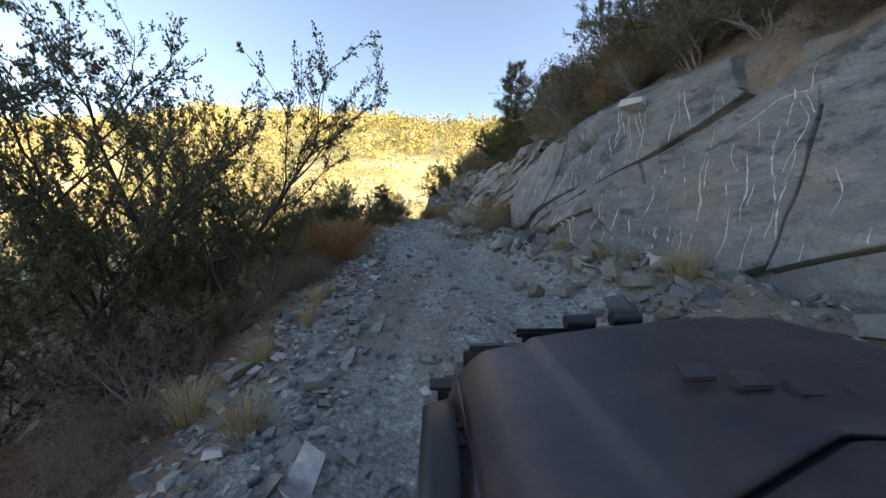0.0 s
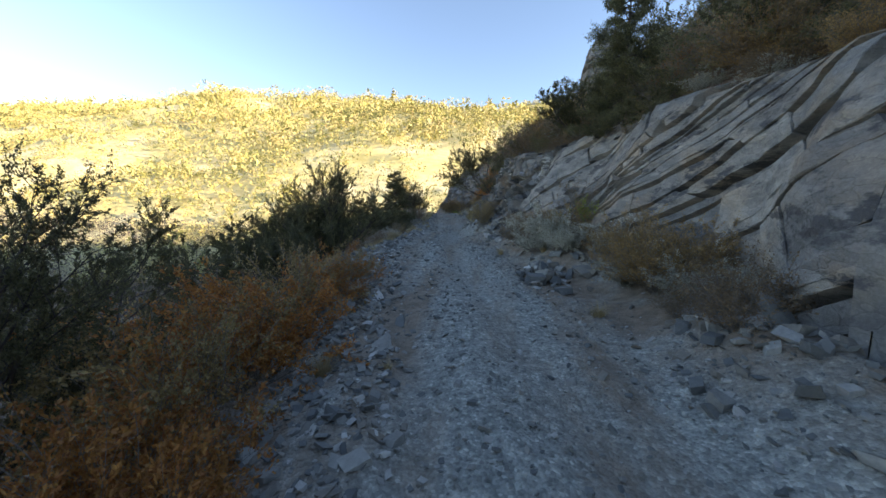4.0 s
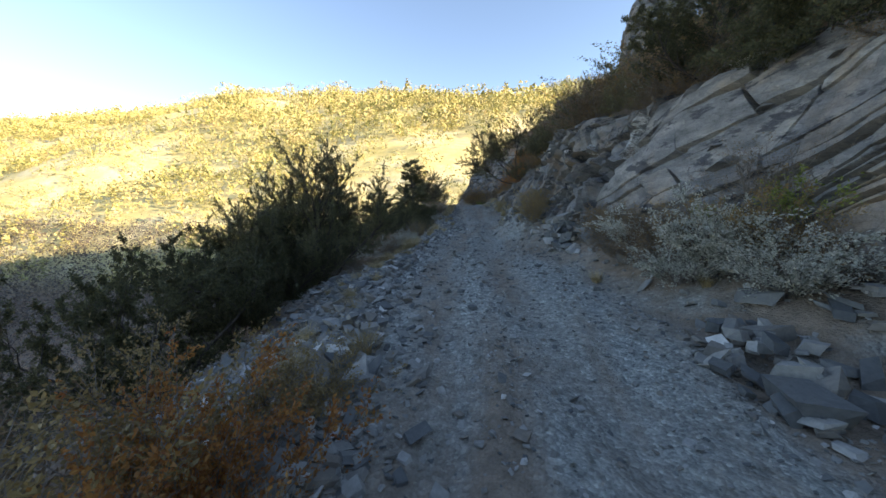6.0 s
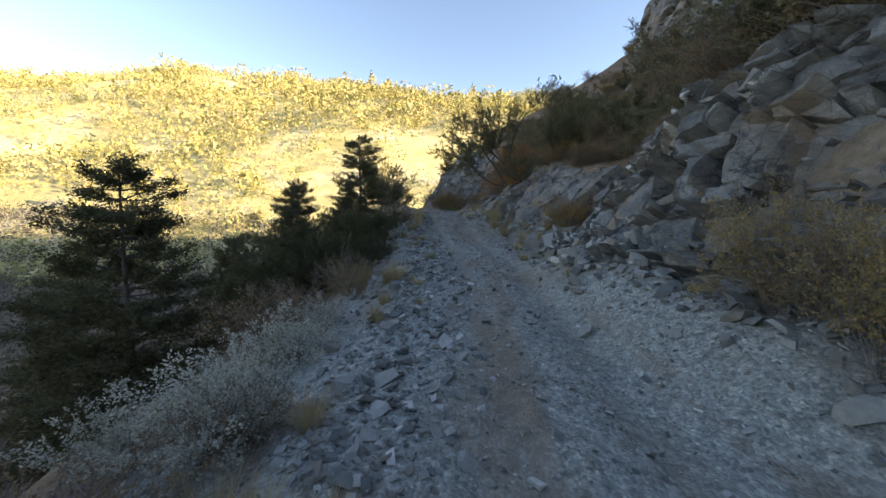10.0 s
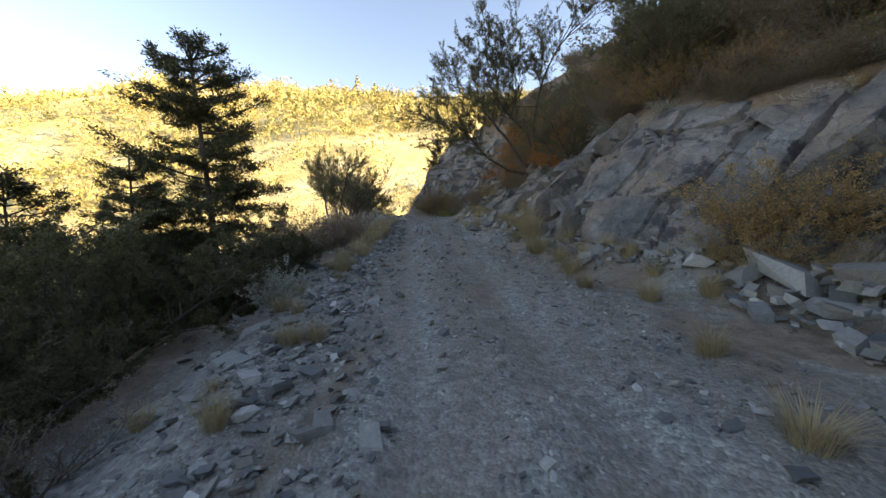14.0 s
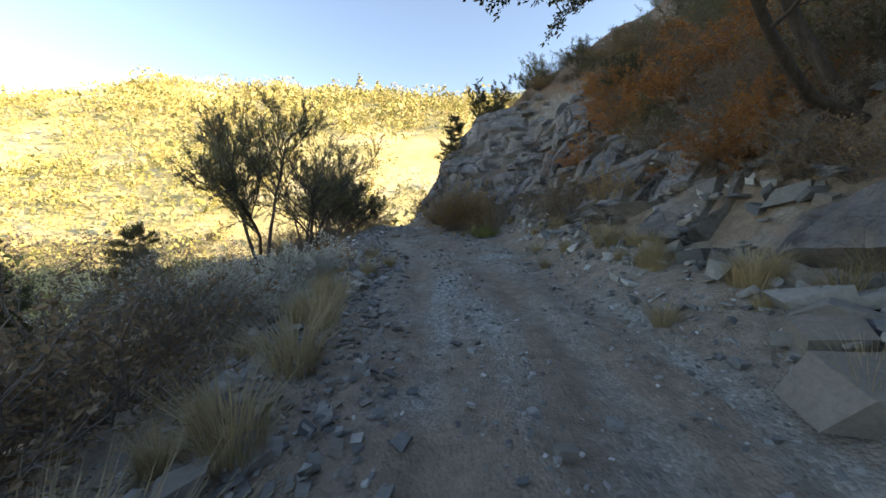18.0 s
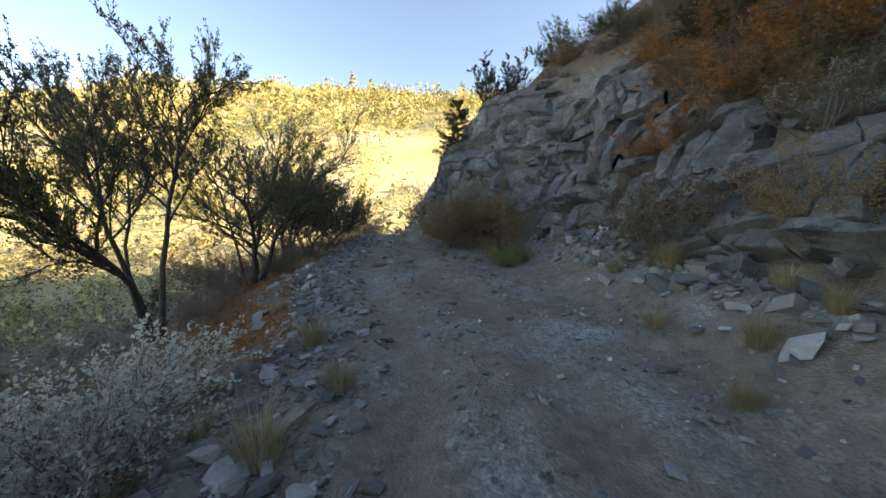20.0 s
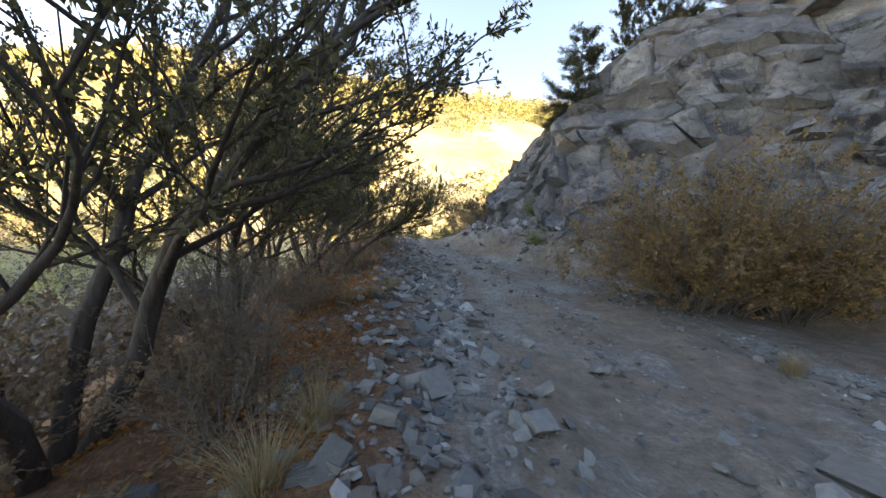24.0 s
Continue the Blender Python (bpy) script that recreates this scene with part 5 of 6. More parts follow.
def build_valley_brush():
    """Bare brush over the floor and near side of the valley."""
    rng = np.random.default_rng(22)
    n = 12000
    y = rng.uniform(-30, 158, n)
    x = ROAD_X(y) - 13 - 300 * rng.uniform(0, 1, n) ** 1.7
    z = ground_z(x, y)
    h = rng.uniform(0.6, 2.4, n) * (1 + np.hypot(x, y - 30) / 120)
    per = 30
    a, t = rng.uniform(0, 2 * np.pi, (n, per)), rng.uniform(0, 1, (n, per))
    r = h[:, None] * rng.uniform(0.1, 0.9, (n, per))
    c = np.stack([x[:, None] + np.cos(a) * r, y[:, None] + np.sin(a) * r, z[:, None] + t * h[:, None]], -1).reshape(-1, 3)
    v = c[:, None] + unit(rng.normal(size=(len(c), 3, 3)) + np.array((0, 0, 0.6))) * (0.08 * h.repeat(per)[:, None, None] * rng.uniform(0.7, 1.8, (len(c), 1, 1)))
    me = fast_mesh("valley_brush", v.reshape(-1, 3), np.arange(len(c) * 3).reshape(-1, 3), BRUSHLEAF)
    return tagged(new("valley_brush", me), "grey-brown bare brush over the shaded valley side", "brush", kind="stuff")


def build_fallen_leaves():
    """Rust-coloured leaves shed over the strip between the gravel and the trees at the bend."""
    rng = np.random.default_rng(31)
    n = 26000
    y = rng.uniform(58.5, 72, n)
    x = ROAD_X(y) - EDGE(y) - 0.1 - 2.3 * rng.beta(1.3, 1.6, n)
    keep = fractal(x * 1.3, y * 1.3, 2.0) + 0.25 * rng.normal(size=n) > -0.1
    x, y = x[keep], y[keep]
    at = np.stack([x, y, ground_z(x, y) + 0.012 + 0.02 * rng.uniform(size=len(x))], -1)
    ahead = rng.normal(size=(len(x), 3)) * (1, 1, 0.25)
    me = leaves_mesh("fallen_leaves", at, ahead, 0.055, 0.014, RUST, rng)
    return tagged(new("fallen_leaves", me), "rust-coloured fallen leaves and needles on the verge", "leaf litter", kind="stuff")


build_fallen_leaves()
BRUSHLEAF = leaf_material("bare_brush", (0.09, 0.07, 0.06), (0.2, 0.17, 0.14))
build_valley_brush()


def far_foliage_material():
    """Sunlit scrub seen far off: one colour for each clump, olive to straw and rust."""
    m, n, l, s = mat("far_foliage", (0.35, 0.3, 0.1), 0.9)
    p = world_pos(n)
    clump = ramp(n, l, noise_tex(n, l, 0.09, 3, 0.6, p), [(0.34, (0.18, 0.19, 0.065)), (0.46, (0.33, 0.31, 0.11)), (0.56, (0.5, 0.44, 0.2)), (0.68, (0.45, 0.33, 0.16))])
    l.new(mix(n, l, 0.5, clump, ramp(n, l, noise_tex(n, l, 0.7, 3, 0.6, p), [(0.35, (0.6, 0.62, 0.6)), (0.65, (1.25, 1.22, 1.2))]), "MULTIPLY"), s.inputs["Base Color"])
    return m


FARLEAF = far_foliage_material()
build_far_woods()


# ---- loose stone ----
def stone_meshes(count, seed, material, flat=0.55, points=11):
    """Angular stones about one metre across."""
    rng = np.random.default_rng(seed)
    made = []
    for _ in range(count):
        bm = bmesh.new()
        skew = rng.uniform(-0.3, 0.3, 4)
        for k in range(8):
            sx, sy, sz = (1 if k & b else -1 for b in (1, 2, 4))
            px, py, pz = sx * rng.uniform(0.62, 1.05), sy * rng.uniform(0.45, 1.0), sz * rng.uniform(0.5, 1.05)
            bm.verts.new(((px + skew[0] * pz) * 0.48, (py + skew[1] * px + skew[2] * pz) * 0.45, (pz + skew[3] * px) * 0.46 * flat))
        bmesh.ops.convex_hull(bm, input=bm.verts)
        bmesh.ops.delete(bm, geom=[v for v in bm.verts if not v.link_faces], context="VERTS")
        bmesh.ops.triangulate(bm, faces=bm.faces[:])
        me = bpy.data.meshes.new("stone")
        bm.to_mesh(me)
        bm.free()
        me.materials.append(material)
        made.append(me)
    return made


def stone_material():
    m, n, l, s = mat("loose_stone", (0.2, 0.2, 0.2), 0.85)
    p = world_pos(n)
    geo = n.new("ShaderNodeNewGeometry")
    info = n.new("ShaderNodeObjectInfo")
    add = n.new("ShaderNodeMath")
    add.operation = "ADD"
    l.new(geo.outputs["Random Per Island"], add.inputs[0])
    l.new(info.outputs["Random"], add.inputs[1])
    one = n.new("ShaderNodeMath")
    one.operation = "FRACT"
    l.new(add.outputs[0], one.inputs[0])
    c = ramp(n, l, one.outputs[0], [(0.0, (0.085, 0.092, 0.095)), (0.3, (0.16, 0.165, 0.16)), (0.45, (0.19, 0.165, 0.135)), (0.55, (0.2, 0.2, 0.19)), (0.85, (0.28, 0.278, 0.26)), (0.97, (0.38, 0.375, 0.36)), (1.0, (0.55, 0.54, 0.51))])
    c = mix(n, l, 0.5, c, ramp(n, l, noise_tex(n, l, 18, 8, 0.7, p), [(0.3, (0.5, 0.5, 0.5)), (0.7, (1.4, 1.37, 1.3))]), "MULTIPLY")
    l.new(c, s.inputs["Base Color"])
    bump(n, l, noise_tex(n, l, 40, 6, 0.7, p), s, 0.5, 0.02)
    return m


STONE = stone_material()
SHAPES = stone_meshes(12, 31, STONE)
SLABS = stone_meshes(8, 32, STONE, 0.26, 9)


def scatter_mesh(name, x, y, size, rng, shapes, sink=0.25, squash=1.0, lift=0.0):
    """Many stones in one mesh, lying on the ground."""
    z = ground_z(x, y) + lift
    turn = rng.uniform(0, 2 * np.pi, len(x))
    tilt = rng.normal(0, 0.35, (len(x), 2))
    pick = rng.integers(0, len(shapes), len(x))
    vs, fs, at = [], [], 0
    for k, me in enumerate(shapes):
        co = np.array([v.co for v in me.vertices])
        tri = np.array([p.vertices for p in me.polygons])
        i = np.nonzero(pick == k)[0]
        if not len(i):
            continue
        c, s_ = np.cos(turn[i])[:, None], np.sin(turn[i])[:, None]
        px, py, pz = (co[None, :, a] * size[i][:, None] for a in range(3))
        pz = pz * squash
        qx, qy = px * c - py * s_, px * s_ + py * c
        qz = pz + qx * tilt[i, :1] + qy * tilt[i, 1:]
        v = np.stack([qx + x[i][:, None], qy + y[i][:, None], qz + (z[i] + size[i] * (0.22 - sink * 0.4))[:, None]], -1)
        vs.append(v.reshape(-1, 3))
        fs.append((tri[None] + (np.arange(len(i)) * len(co))[:, None, None]).reshape(-1, 3) + at)
        at += len(i) * len(co)
    return new(name, fast_mesh(name, np.concatenate(vs), np.concatenate(fs), STONE))


def build_loose_stone():
    rng = np.random.default_rng(41)
    small = stone_meshes(10, 33, STONE, 0.42, 7)
    # small stones over the whole track, thickest along its edge
    n = 42000
    y = rng.uniform(-1.5, 80, n)
    lane = rng.choice((0, 1, 2, 3), n, p=(0.4, 0.28, 0.2, 0.12))
    u = np.choose(lane, (rng.uniform(-2.4, 2.4, n), rng.normal(-1.7, 0.55, n), rng.normal(2.1, 0.5, n), rng.normal(-0.05, 0.4, n)))
    size = np.clip(0.02 * rng.lognormal(0.35, 0.5, n), 0.014, 0.1) * np.where(lane == 1, 2.1, 1.1)
    keep = rng.uniform(size=n) > np.exp(-((np.abs(u) - 0.75) / 0.34) ** 2) * np.where(y > 34, 0.85, 0.45) + (y > 36) * (np.abs(u) < 1.5) * 0.12
    u, y, size = u[keep], y[keep], size[keep]
    ob = scatter_mesh("gravel", ROAD_X(y) + u, y, size, rng, small)
    tagged(ob, "grey angular gravel strewn over the track", "gravel", kind="stuff")
    # broken rock along the foot of the rock face
    n = 5200
    y = rng.uniform(-2, 78, n)
    heap = 0.55 + 0.45 * soft_noise(y * 0.22, 3.0)
    keep = rng.uniform(size=n) < heap + 0.1
    y = y[keep]
    n = len(y)
    u = FOOT_U(y) - np.abs(rng.normal(0, 0.55, n)) + 0.12
    size = np.clip(0.09 * rng.lognormal(0.15, 0.55, n), 0.05, 0.5)
    ob = scatter_mesh("rubble", ROAD_X(y) + u, y, size, rng, SHAPES + SLABS, 0.1, 1.2)
    tagged(ob, "broken grey rock heaped at the foot of the rock face", "rubble", kind="stuff")
    # heaps of fallen blocks
    xs, ys, ss, lift = [], [], [], []
    for x0, y0, wide, high, count in ((1.7, 16.9, 0.9, 0.25, 80), (1.5, 24.2, 1.1, 0.7, 130), (0.9, 32.2, 1.3, 0.6, 150), (0.7, 35.4, 1.2, 0.4, 100), (2.6, 40.2, 1.4, 0.5, 130), (2.0, 43.8, 1.0, 0.35, 60), (3.9, 39.4, 1.3, 0.6, 70), (-0.3, 51.2, 1.1, 0.4, 90), (3.5, 4.9, 0.9, 0.1, 40), (3.1, 8.2, 1.0, 0.12, 40), (0.9, 55.2, 1.2, 0.4, 70)):
        a, q = rng.uniform(0, 2 * np.pi, count), np.sqrt(rng.uniform(0, 1, count))
        xs.append(x0 + np.cos(a) * q * wide * 0.7)
        ys.append(y0 + np.sin(a) * q * wide * 1.3)
        ss.append(np.clip(0.15 * rng.lognormal(0, 0.5, count), 0.06, 0.5))
        lift.append(high * (1 - q) * rng.uniform(0.3, 1, count))
    ob = scatter_mesh("block_heap", np.concatenate(xs), np.concatenate(ys), np.concatenate(ss), rng, SHAPES + SLABS, 0.0, 1.3, np.concatenate(lift))
    tagged(ob, "angular grey blocks fallen from the rock face", "rubble", kind="stuff")
    # stones down the outer bank
    n = 13000
    y = np.where(rng.uniform(size=n) < 0.4, rng.uniform(14.5, 23.5, n), rng.uniform(-1, 72, n))
    u = -EDGE(y) - np.abs(rng.normal(0, 0.9, n)) * np.where((y > 14) & (y < 24), 1.6, 1.0) + 0.6
    size = np.clip(np.where((y > 14) & (y < 24), 0.06, 0.042) * rng.lognormal(0.1, 0.6, n), 0.022, 0.3)
    ob = scatter_mesh("bank_rubble", ROAD_X(y) + u, y, size, rng, SHAPES + SLABS, 0.25)
    tagged(ob, "loose grey stones spilling down the outer bank", "rubble", kind="stuff")


build_loose_stone()

rocks = random.Random(8)


def boulder(x, y, size, flat=1.0, turn=None, label="grey angular boulder lying beside the track", lift=0.0, tilt=0.25, shapes=None):
    ob = new("boulder", rocks.choice(shapes or SHAPES))
    ob.matrix_basis = Matrix.LocRotScale((x, y, float(ground_z(x, y)) + size * 0.14 * flat + lift), Euler((rocks.uniform(-tilt, tilt), rocks.uniform(-tilt, tilt), rocks.uniform(0, 6.28) if turn is None else turn)),
                                         (size, size * rocks.uniform(0.8, 1.0), size * flat))
    return tagged(ob, label, "boulder", "boulders")


for x, y, size, flat in ((3.35, 4.3, 0.55, 0.9), (3.75, 4.75, 0.5, 0.7), (3.05, 5.3, 0.35, 1), (3.4, 6.0, 0.3, 1), (1.5, 16.3, 0.5, 1.1), (1.75, 16.8, 0.55, 1.0), (2.0, 17.5, 0.45, 1.0), (1.4, 17.3, 0.35, 1), (2.3, 18.1, 0.4, 1), (1.9, 15.7, 0.4, 0.8),
                         (1.3, 23.7, 0.6, 1.0), (1.65, 24.2, 0.75, 0.9), (1.15, 24.5, 0.5, 1.1), (1.9, 23.6, 0.55, 1.0), (1.4, 25.1, 0.6, 0.8), (0.95, 25.6, 0.4, 1), (0.95, 23.9, 0.35, 0.9), (2.2, 24.4, 0.5, 1.1),
                         (1.2, 32.1, 0.9, 0.7), (0.9, 33.0, 0.6, 0.8), (0.75, 31.2, 0.5, 0.8), (1.4, 33.8, 0.6, 0.9), (0.8, 34.8, 0.45, 0.8), (0.7, 36.0, 0.4, 0.9), (2.7, 41.3, 1.1, 0.55), (2.4, 40.4, 0.55, 0.7), (2.7, 39.3, 0.6, 0.8), (2.0, 42.3, 0.5, 0.9),
                         (2.8, 38.3, 0.5, 0.9), (2.4, 43.2, 0.6, 0.8), (2.1, 44.3, 0.45, 0.8), (-0.95, 51.5, 0.75, 1.0), (0.1, 51.3, 0.8, 0.9), (-0.45, 50.4, 0.9, 0.4), (-0.9, 50.6, 0.6, 0.5), (-0.3, 52.2, 0.6, 0.8), (0.35, 50.5, 0.6, 0.7), (0.6, 52.0, 0.5, 0.8),
                         (0.9, 53.2, 0.6, 1.0), (1.2, 54.3, 0.55, 1.0), (0.6, 49.6, 0.5, 0.7), (-5.7, 63.5, 0.5, 0.5), (-5.0, 64.4, 0.35, 0.5), (-7.3, 60.9, 0.4, 0.7), (-7.0, 59.6, 0.3, 0.7), (-8.0, 62.2, 0.3, 0.7), (-5.0, 41.0, 0.4, 0.5), (-4.6, 39.8, 0.35, 0.5),
                         (-4.9, 47.2, 0.4, 0.6), (-4.2, 46.6, 0.28, 0.6), (-6.0, 46.2, 0.8, 0.6), (-5.6, 52.4, 0.3, 0.6), (-3.4, 12.9, 0.3, 0.6), (-0.75, 3.5, 0.32, 0.6), (-0.95, 4.2, 0.3, 0.6), (-0.8, 5.2, 0.26, 0.7), (-1.25, 6.3, 0.3, 0.6), (-3.9, 32.3, 0.45, 0.8), (-4.0, 30.4, 0.3, 0.7)):
    boulder(x, y, size, flat)
perched = boulder(4.72, 6.85, 0.52, 1.0, label="pale flat boulder perched on top of the rock slab")
perched.data = stone_meshes(1, 77, QUARTZ, 0.5)[0]
perched.location.z = 3.78

# single stones on the track
for n in range(300):
    y = rocks.uniform(0.5, 70)
    u = rocks.choice((rocks.uniform(-2.3, -1.1), rocks.uniform(-1, 1.6), rocks.uniform(1.4, 2.4)))
    x, size = float(ROAD_X(y)) + u, rocks.uniform(0.07, 0.17) * (1.5 if u < -1.1 else 1.0)
    ob = new("stone", rocks.choice(SHAPES + SLABS))
    ob.parent = ground
    ob.matrix_basis = Matrix.LocRotScale((x, y, float(ground_z(x, y)) + size * 0.08), Euler((rocks.uniform(-0.3, 0.3), rocks.uniform(-0.3, 0.3), rocks.uniform(0, 6.28))), (size, size, size * rocks.uniform(0.7, 1.2)))


def wall_blocks(wall, y0, y1, count, lo, hi, material, dip, seed):
    """Blocks standing out of the rock face."""
    rnd = random.Random(seed)
    shapes = stone_meshes(6, seed, material, 0.5, 10)
    for _ in range(count):
        v, s = rnd.uniform(y0, y1), rnd.uniform(0.12, 0.9)
        x, z, out, _b = wall_profile(np.array(v), np.array(s))
        size = lo + (hi - lo) * rnd.random() ** 2
        ob = new("block", rnd.choice(shapes))
        ob.parent = wall
        p = Vector((float(x), v, float(z))) - Vector(out.tolist()) * size * 0.12
        ob.matrix_basis = Matrix.LocRotScale(p, Euler((-math.atan(dip) + rnd.uniform(-0.2, 0.2), rnd.uniform(-0.3, 0.3), rnd.uniform(-0.3, 0.3))), (size, size * rnd.uniform(0.9, 1.5), size * rnd.uniform(0.6, 1.3)))


wall_blocks(bedded, 15, 24, 14, 0.2, 0.5, BEDDED, 0.5, 51)
wall_blocks(broken, 24.5, 37, 120, 0.12, 0.45, BROKEN, -0.25, 52)
wall_blocks(jointed, 37.3, 48, 60, 0.3, 0.9, JOINTED, -1.2, 55)
wall_blocks(crumbling, 48.5, 64, 90, 0.2, 0.5, JOINTED, -0.25, 53)
wall_blocks(outcrop, 64.5, 80, 60, 0.35, 1.2, CRAG, 0.4, 54)


# ---- crag high on the hillside ----
def build_crag():
    rng = np.random.default_rng(61)
    a = np.linspace(0, 2 * np.pi, 90, endpoint=False)
    t = np.linspace(0, 1, 60)
    tt, aa = np.meshgrid(t, a, indexing="ij")
    r = (2.6 - 1.1 * tt ** 2 - 1.5 * tt ** 8) * (1 + 0.12 * np.cos(3 * aa + 1))
    h = 8.5 * tt
    x, y = r * np.cos(aa), r * np.sin(aa) * 1.5
    ident, gap = cells(h / 1.3 + 0.3 * x, (x + 0.4 * y) / 1.5, y / 1.5, 17)
    k = 1 + 0.22 * (ident - 0.5) - 0.14 * np.exp(-(gap / 0.1) ** 2) + 0.06 * fractal(x, y, h)
    verts = np.stack([x * k, y * k, h], -1).reshape(-1, 3)
    i = np.arange(len(t) * len(a)).reshape(len(t), len(a))
    j = np.roll(i, -1, axis=1)
    faces = np.stack([i[:-1].ravel(), j[:-1].ravel(), j[1:].ravel(), i[1:].ravel()], 1)
    ob = new("crag", fast_mesh("crag", verts, faces, BEDDED))
    ob.location = (17.3, 57.0, float(ground_z(17.3, 57.0)) - 1.2)
    ob.scale = (1.35, 1.35, 1.5)
    return tagged(ob, "weathered grey rock crag standing on the hillside", "crag")


build_crag()


# ---- off-road vehicle standing at the start of the track ----
def paint_material():
    m, n, l, s = mat("dark_paint", (0.03, 0.027, 0.032), 0.42)
    p = n.new("ShaderNodeTexCoord").outputs["Object"]
    dust = step(n, l, noise_tex(n, l, 3.5, 8, 0.7, p), 0.4, 0.75)
    l.new(mix(n, l, dust, (0.026, 0.021, 0.029), (0.07, 0.05, 0.042)), s.inputs["Base Color"])
    l.new(step(n, l, noise_tex(n, l, 60, 6, 0.7, p), -0.4, 1.6), s.inputs["Roughness"])
    return m


def part(name, bm, material, parent, label="", smooth=False):
    me = bpy.data.meshes.new(name)
    bm.to_mesh(me)
    bm.free()
    me.materials.append(material)
    if smooth:
        me.shade_smooth()
    ob = new(name, me)
    ob.parent = parent
    return tagged(ob, label)


def box(size, at, bevel=0.02, turn=None):
    bm = bmesh.new()
    bmesh.ops.create_cube(bm, size=1)
    bmesh.ops.scale(bm, vec=size, verts=bm.verts)
    if bevel:
        bmesh.ops.bevel(bm, geom=bm.edges[:], offset=bevel, segments=2, affect="EDGES")
    if turn is not None:
        bmesh.ops.rotate(bm, cent=(0, 0, 0), matrix=turn, verts=bm.verts)
    bmesh.ops.translate(bm, vec=at, verts=bm.verts)
    return bm


def sheet(us, vs, f, thick=0.012):
    """A thick panel from a function of two parameters."""
    bm = bmesh.new()
    grid = [[bm.verts.new(f(u, v)) for v in vs] for u in us]
    for i in range(len(us) - 1):
        for j in range(len(vs) - 1):
            bm.faces.new((grid[i][j], grid[i + 1][j], grid[i + 1][j + 1], grid[i][j + 1]))
    bmesh.ops.recalc_face_normals(bm, faces=bm.faces)
    bmesh.ops.solidify(bm, geom=bm.faces[:], thickness=thick)
    return bm


def spun(profile, steps, centre):
    """A ring turned about the x axis from (x, radius) pairs, closed."""
    bm = bmesh.new()
    rings = []
    for k in range(steps):
        a = 2 * math.pi * k / steps
        rings.append([bm.verts.new((x + centre[0], centre[1] + r * math.cos(a), centre[2] + r * math.sin(a))) for x, r in profile])
    m = len(profile)
    for k in range(steps):
        p, q = rings[k], rings[(k + 1) % steps]
        for j in range(m):
            bm.faces.new((p[j], p[(j + 1) % m], q[(j + 1) % m], q[j]))
    bmesh.ops.recalc_face_normals(bm, faces=bm.faces)
    return bm


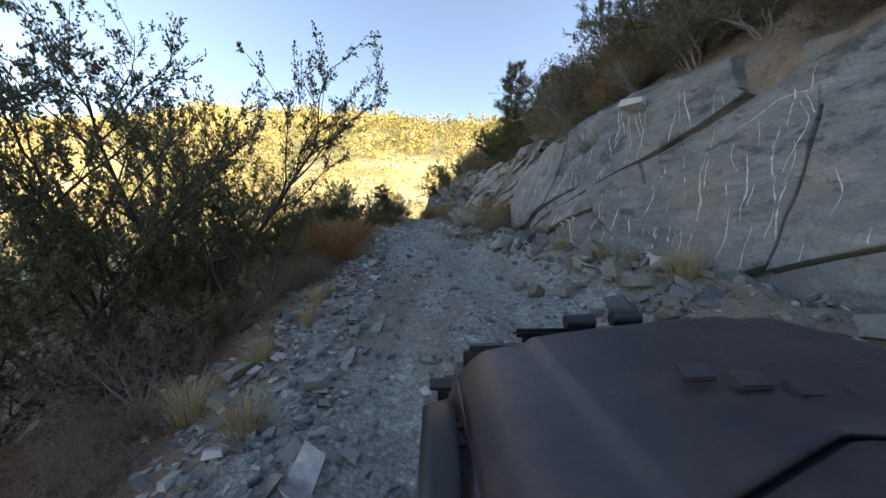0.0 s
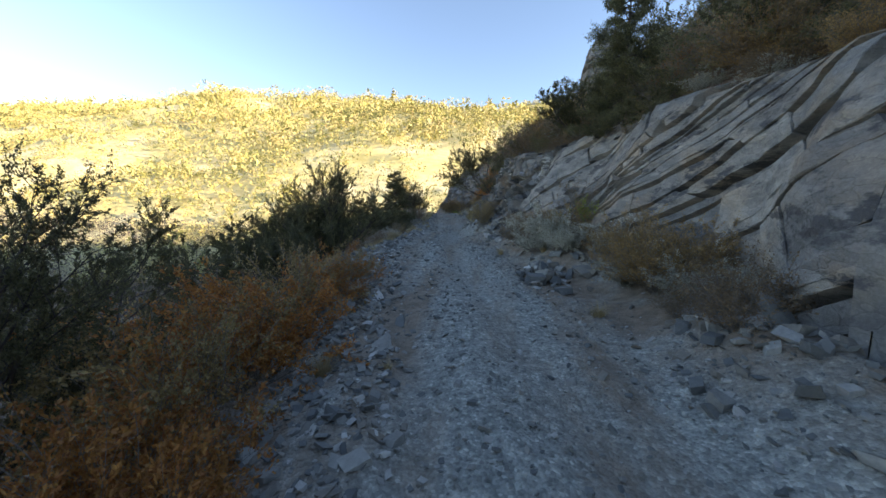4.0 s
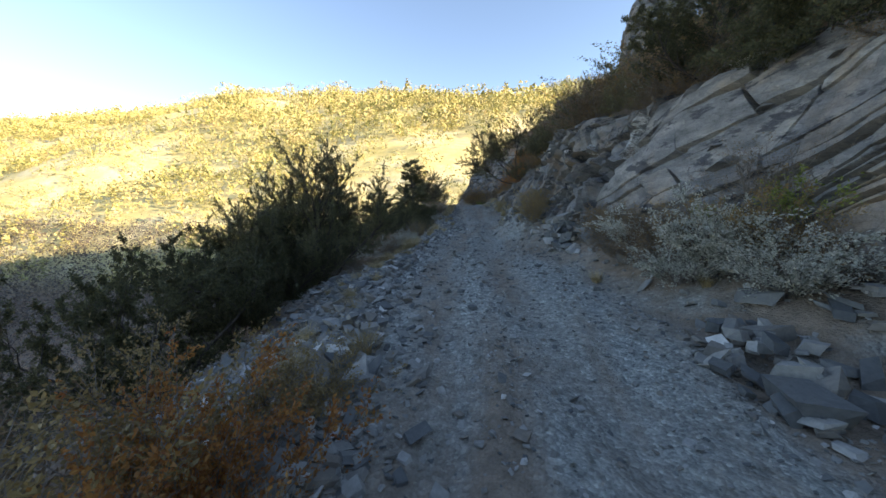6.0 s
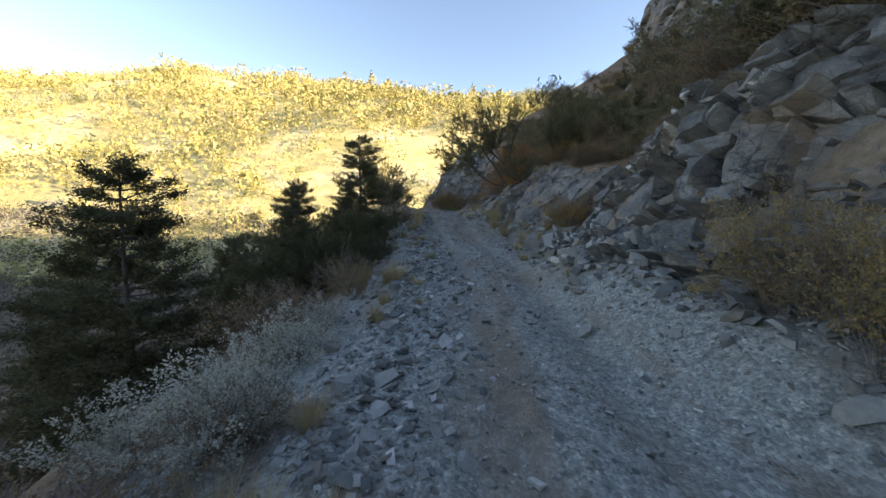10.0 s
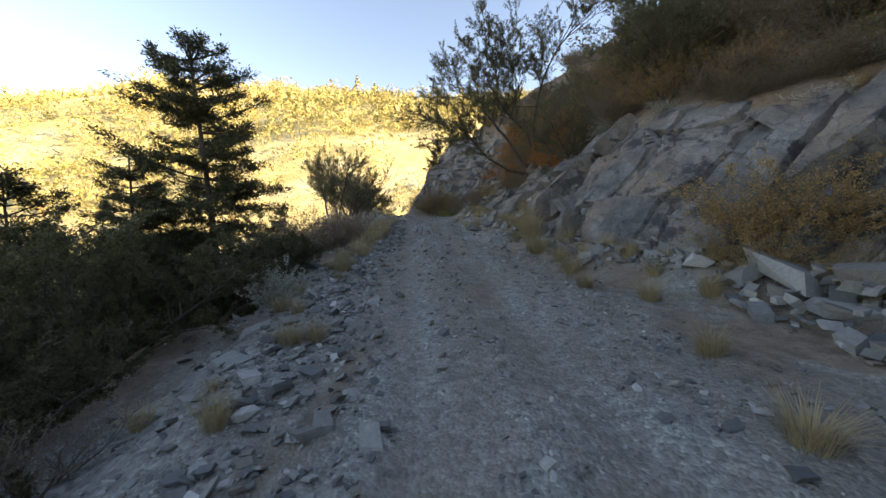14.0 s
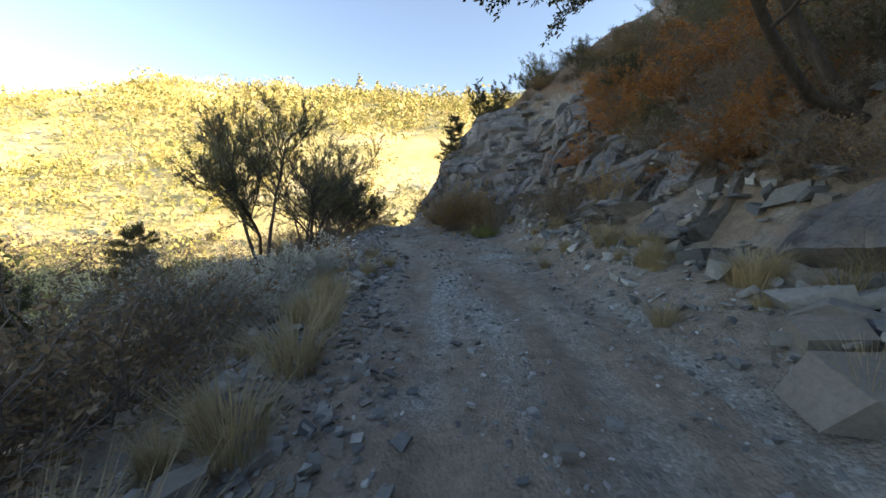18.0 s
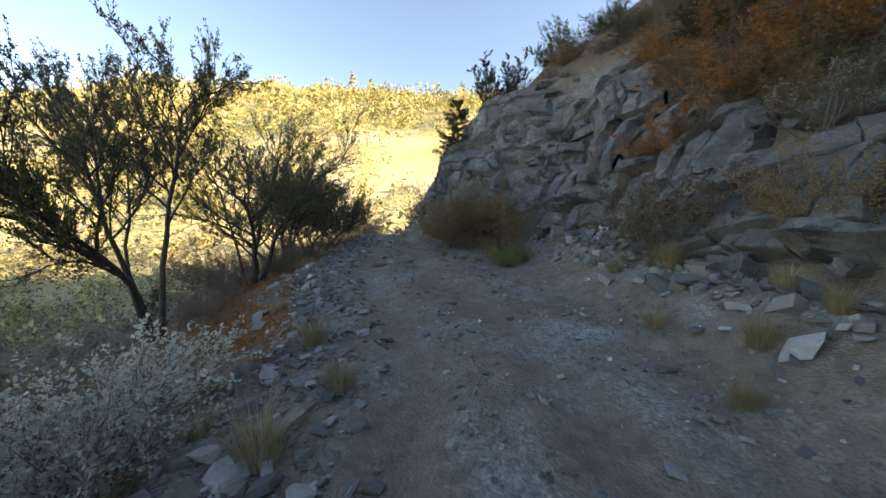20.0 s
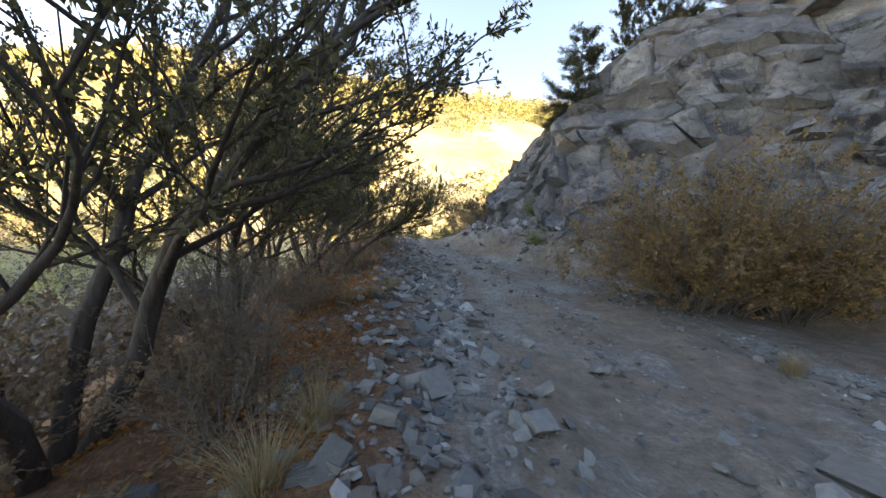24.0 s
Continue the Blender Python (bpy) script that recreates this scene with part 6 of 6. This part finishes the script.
def build_vehicle():
    paint = paint_material()
    rubber = mat("rubber", (0.02, 0.02, 0.021), 0.75)[0]
    black = mat("black_plastic", (0.012, 0.012, 0.013), 0.5)[0]
    steel = mat("dull_steel", (0.3, 0.3, 0.31), 0.45, 0.9)[0]
    glass = mat("tinted_glass", (0.02, 0.025, 0.03), 0.08)[0]
    car = new("off_road_vehicle")
    lin = lambda a, b, k: [a + (b - a) * i / (k - 1) for i in range(k)]

    def lid(r, f):
        bulge = 0.022 * float(ease(r, 0.44, 0.475)) * (1 - float(ease(r, 1.365, 1.4)))
        side = 0.11 * max(0, 1 - (r - 0.13) / 0.16) ** 2 + 0.04 * max(0, 1 - (1.71 - r) / 0.16) ** 2
        nose = 0.13 * max(0, (f - 1.6) / 0.16) ** 2
        return 1.03 + 0.105 * (r - 0.13) + 0.03 * (1 - ((r - 0.92) / 0.8) ** 2) + bulge - side - nose - 0.085 * (f - 0.6)

    rear = lambda r: 0.47 + 0.34 * min(r, 1.84 - r)
    part("hood", sheet(lin(0.13, 1.71, 80), lin(0, 1, 28), lambda r, k: (r, rear(r) + 0.012 + (1.76 - rear(r)) * k, lid(r, rear(r) + (1.76 - rear(r)) * k))), paint, car, "dark dusty hood with a raised centre", True)
    part("cowl", sheet(lin(0.15, 1.69, 40), lin(0, 1, 8), lambda r, k: (r, 0.3 + (rear(r) - 0.31) * k, lid(r, rear(r)) - 0.004 + 0.03 * (1 - k))), paint, car, "", True)
    part("hood_seam", sheet(lin(0.16, 1.68, 40), lin(0, 1, 3), lambda r, k: (r, rear(r) - 0.02 + 0.05 * k, lid(r, rear(r)) - 0.03)), black, car)
    for i in range(4):
        part("hood_vent", box((0.1, 0.065, 0.022), (0.78 + 0.12 * i, 1.06 - 0.05 * i, lid(0.95, 1.0) + 0.016), 0.005, Matrix.Rotation(0.35, 3, "X")), paint, car)
    for s in (0, 1):
        k = (lambda r: r) if s == 0 else (lambda r: 1.84 - r)
        part("fender", sheet(lin(0, 1, 10), lin(0.3, 1.85, 34), lambda q, f: (k(0.14 - 0.02 * q - 0.09 * math.sin(q * 1.5) * (0.55 + 0.45 * math.cos((f - 1.2) * 1.6))),
             f, 0.885 - 0.07 * (f - 0.6) - 0.02 * max(0, f - 1.5) - q * (0.2 + 0.35 * float(ease(abs(f - 1.22), 0.4, 0.6))))), paint, car, "", True)
        part("fender_flare", sheet(lin(-1.3, 1.3, 28), lin(0, 1, 4), lambda a, w: (k(0.09 - 0.12 * w), 1.22 + 0.5 * math.sin(a), 0.42 + 0.47 * math.cos(a) - 0.03 * w)), black, car, "black plastic wheel flare", True)
    part("side_marker", spun([(-0.05, 0.001), (-0.05, 0.022), (0.03, 0.026), (0.03, 0.001)], 14, (0.05, 1.36, 0.955)), black, car)
    for r in (0.8, 1.05):
        part("bar_cap", spun([(-0.075, 0.001), (-0.075, 0.036), (0.075, 0.042), (0.075, 0.001)], 16, (r, 1.88, 0.96 + 0.05 * r)), black, car)
    part("front_panel", box((1.5, 0.09, 0.48), (0.92, 1.79, 0.68), 0.03), paint, car)
    for i in range(7):
        part("grille_slot", box((0.07, 0.02, 0.24), (0.62 + 0.1 * i, 1.84, 0.72), 0.012), black, car)
    for r in (0.36, 1.48):
        part("headlight", spun([(-0.03, 0.005), (-0.03, 0.085), (0.03, 0.085), (0.03, 0.005)], 24, (0, 0, 0)), glass, car).matrix_basis = Matrix.Translation((r, 1.84, 0.76)) @ Matrix.Rotation(math.pi / 2, 4, "Z")
    part("bumper", box((1.75, 0.16, 0.2), (0.92, 2.0, 0.52), 0.04), black, car)
    part("bull_bar", box((0.9, 0.05, 0.05), (0.92, 1.98, 0.9), 0.02), black, car)
    for r in (0.55, 1.29):
        part("bar_upright", box((0.05, 0.05, 0.36), (r, 1.98, 0.74), 0.015), black, car)
    part("body", box((1.52, 3.0, 0.62), (0.94, -1.2, 0.72), 0.05), paint, car)
    part("cab", box((1.34, 2.2, 0.62), (0.97, -1.35, 1.36), 0.1), paint, car)
    part("windscreen", box((1.3, 0.02, 0.6), (0.97, 0.02, 1.33), 0.005, Matrix.Rotation(0.55, 3, "X")), glass, car)
    for f in (1.22, -1.9):
        for r in (0.1, 1.74):
            wheel = new("wheel")
            wheel.parent = car
            part("tyre", spun([(-0.13, 0.24), (-0.14, 0.34), (-0.11, 0.405), (0.11, 0.405), (0.14, 0.34), (0.13, 0.24)], 40, (r, f, 0.41)), rubber, wheel, "", True)
            part("rim", spun([(-0.09, 0.02), (-0.09, 0.23), (0.09, 0.23), (0.09, 0.02)], 30, (r, f, 0.41)), steel, wheel)
            for i in range(26):
                a = 2 * math.pi * i / 26
                bm = box((0.25, 0.05, 0.022), (0, 0, 0.405), 0)
                bmesh.ops.rotate(bm, cent=(0, 0, 0), matrix=Matrix.Rotation(a, 3, "X"), verts=bm.verts)
                bmesh.ops.translate(bm, vec=(r, f, 0.41), verts=bm.verts)
                part("tread_lug", bm, rubber, wheel)
    # the place of the eye over the ground at the start
    car.matrix_basis = Matrix.Translation((1.382, 0.224, 0)) @ Matrix.Rotation(radians(4.0), 4, "Z") @ Matrix.Rotation(radians(5.0), 4, "X") @ Matrix.Translation((0, 0, 1.52 - 1.67))
    return tagged(car, "dark dusty off-road vehicle standing on the gravel track", "car")


build_vehicle()
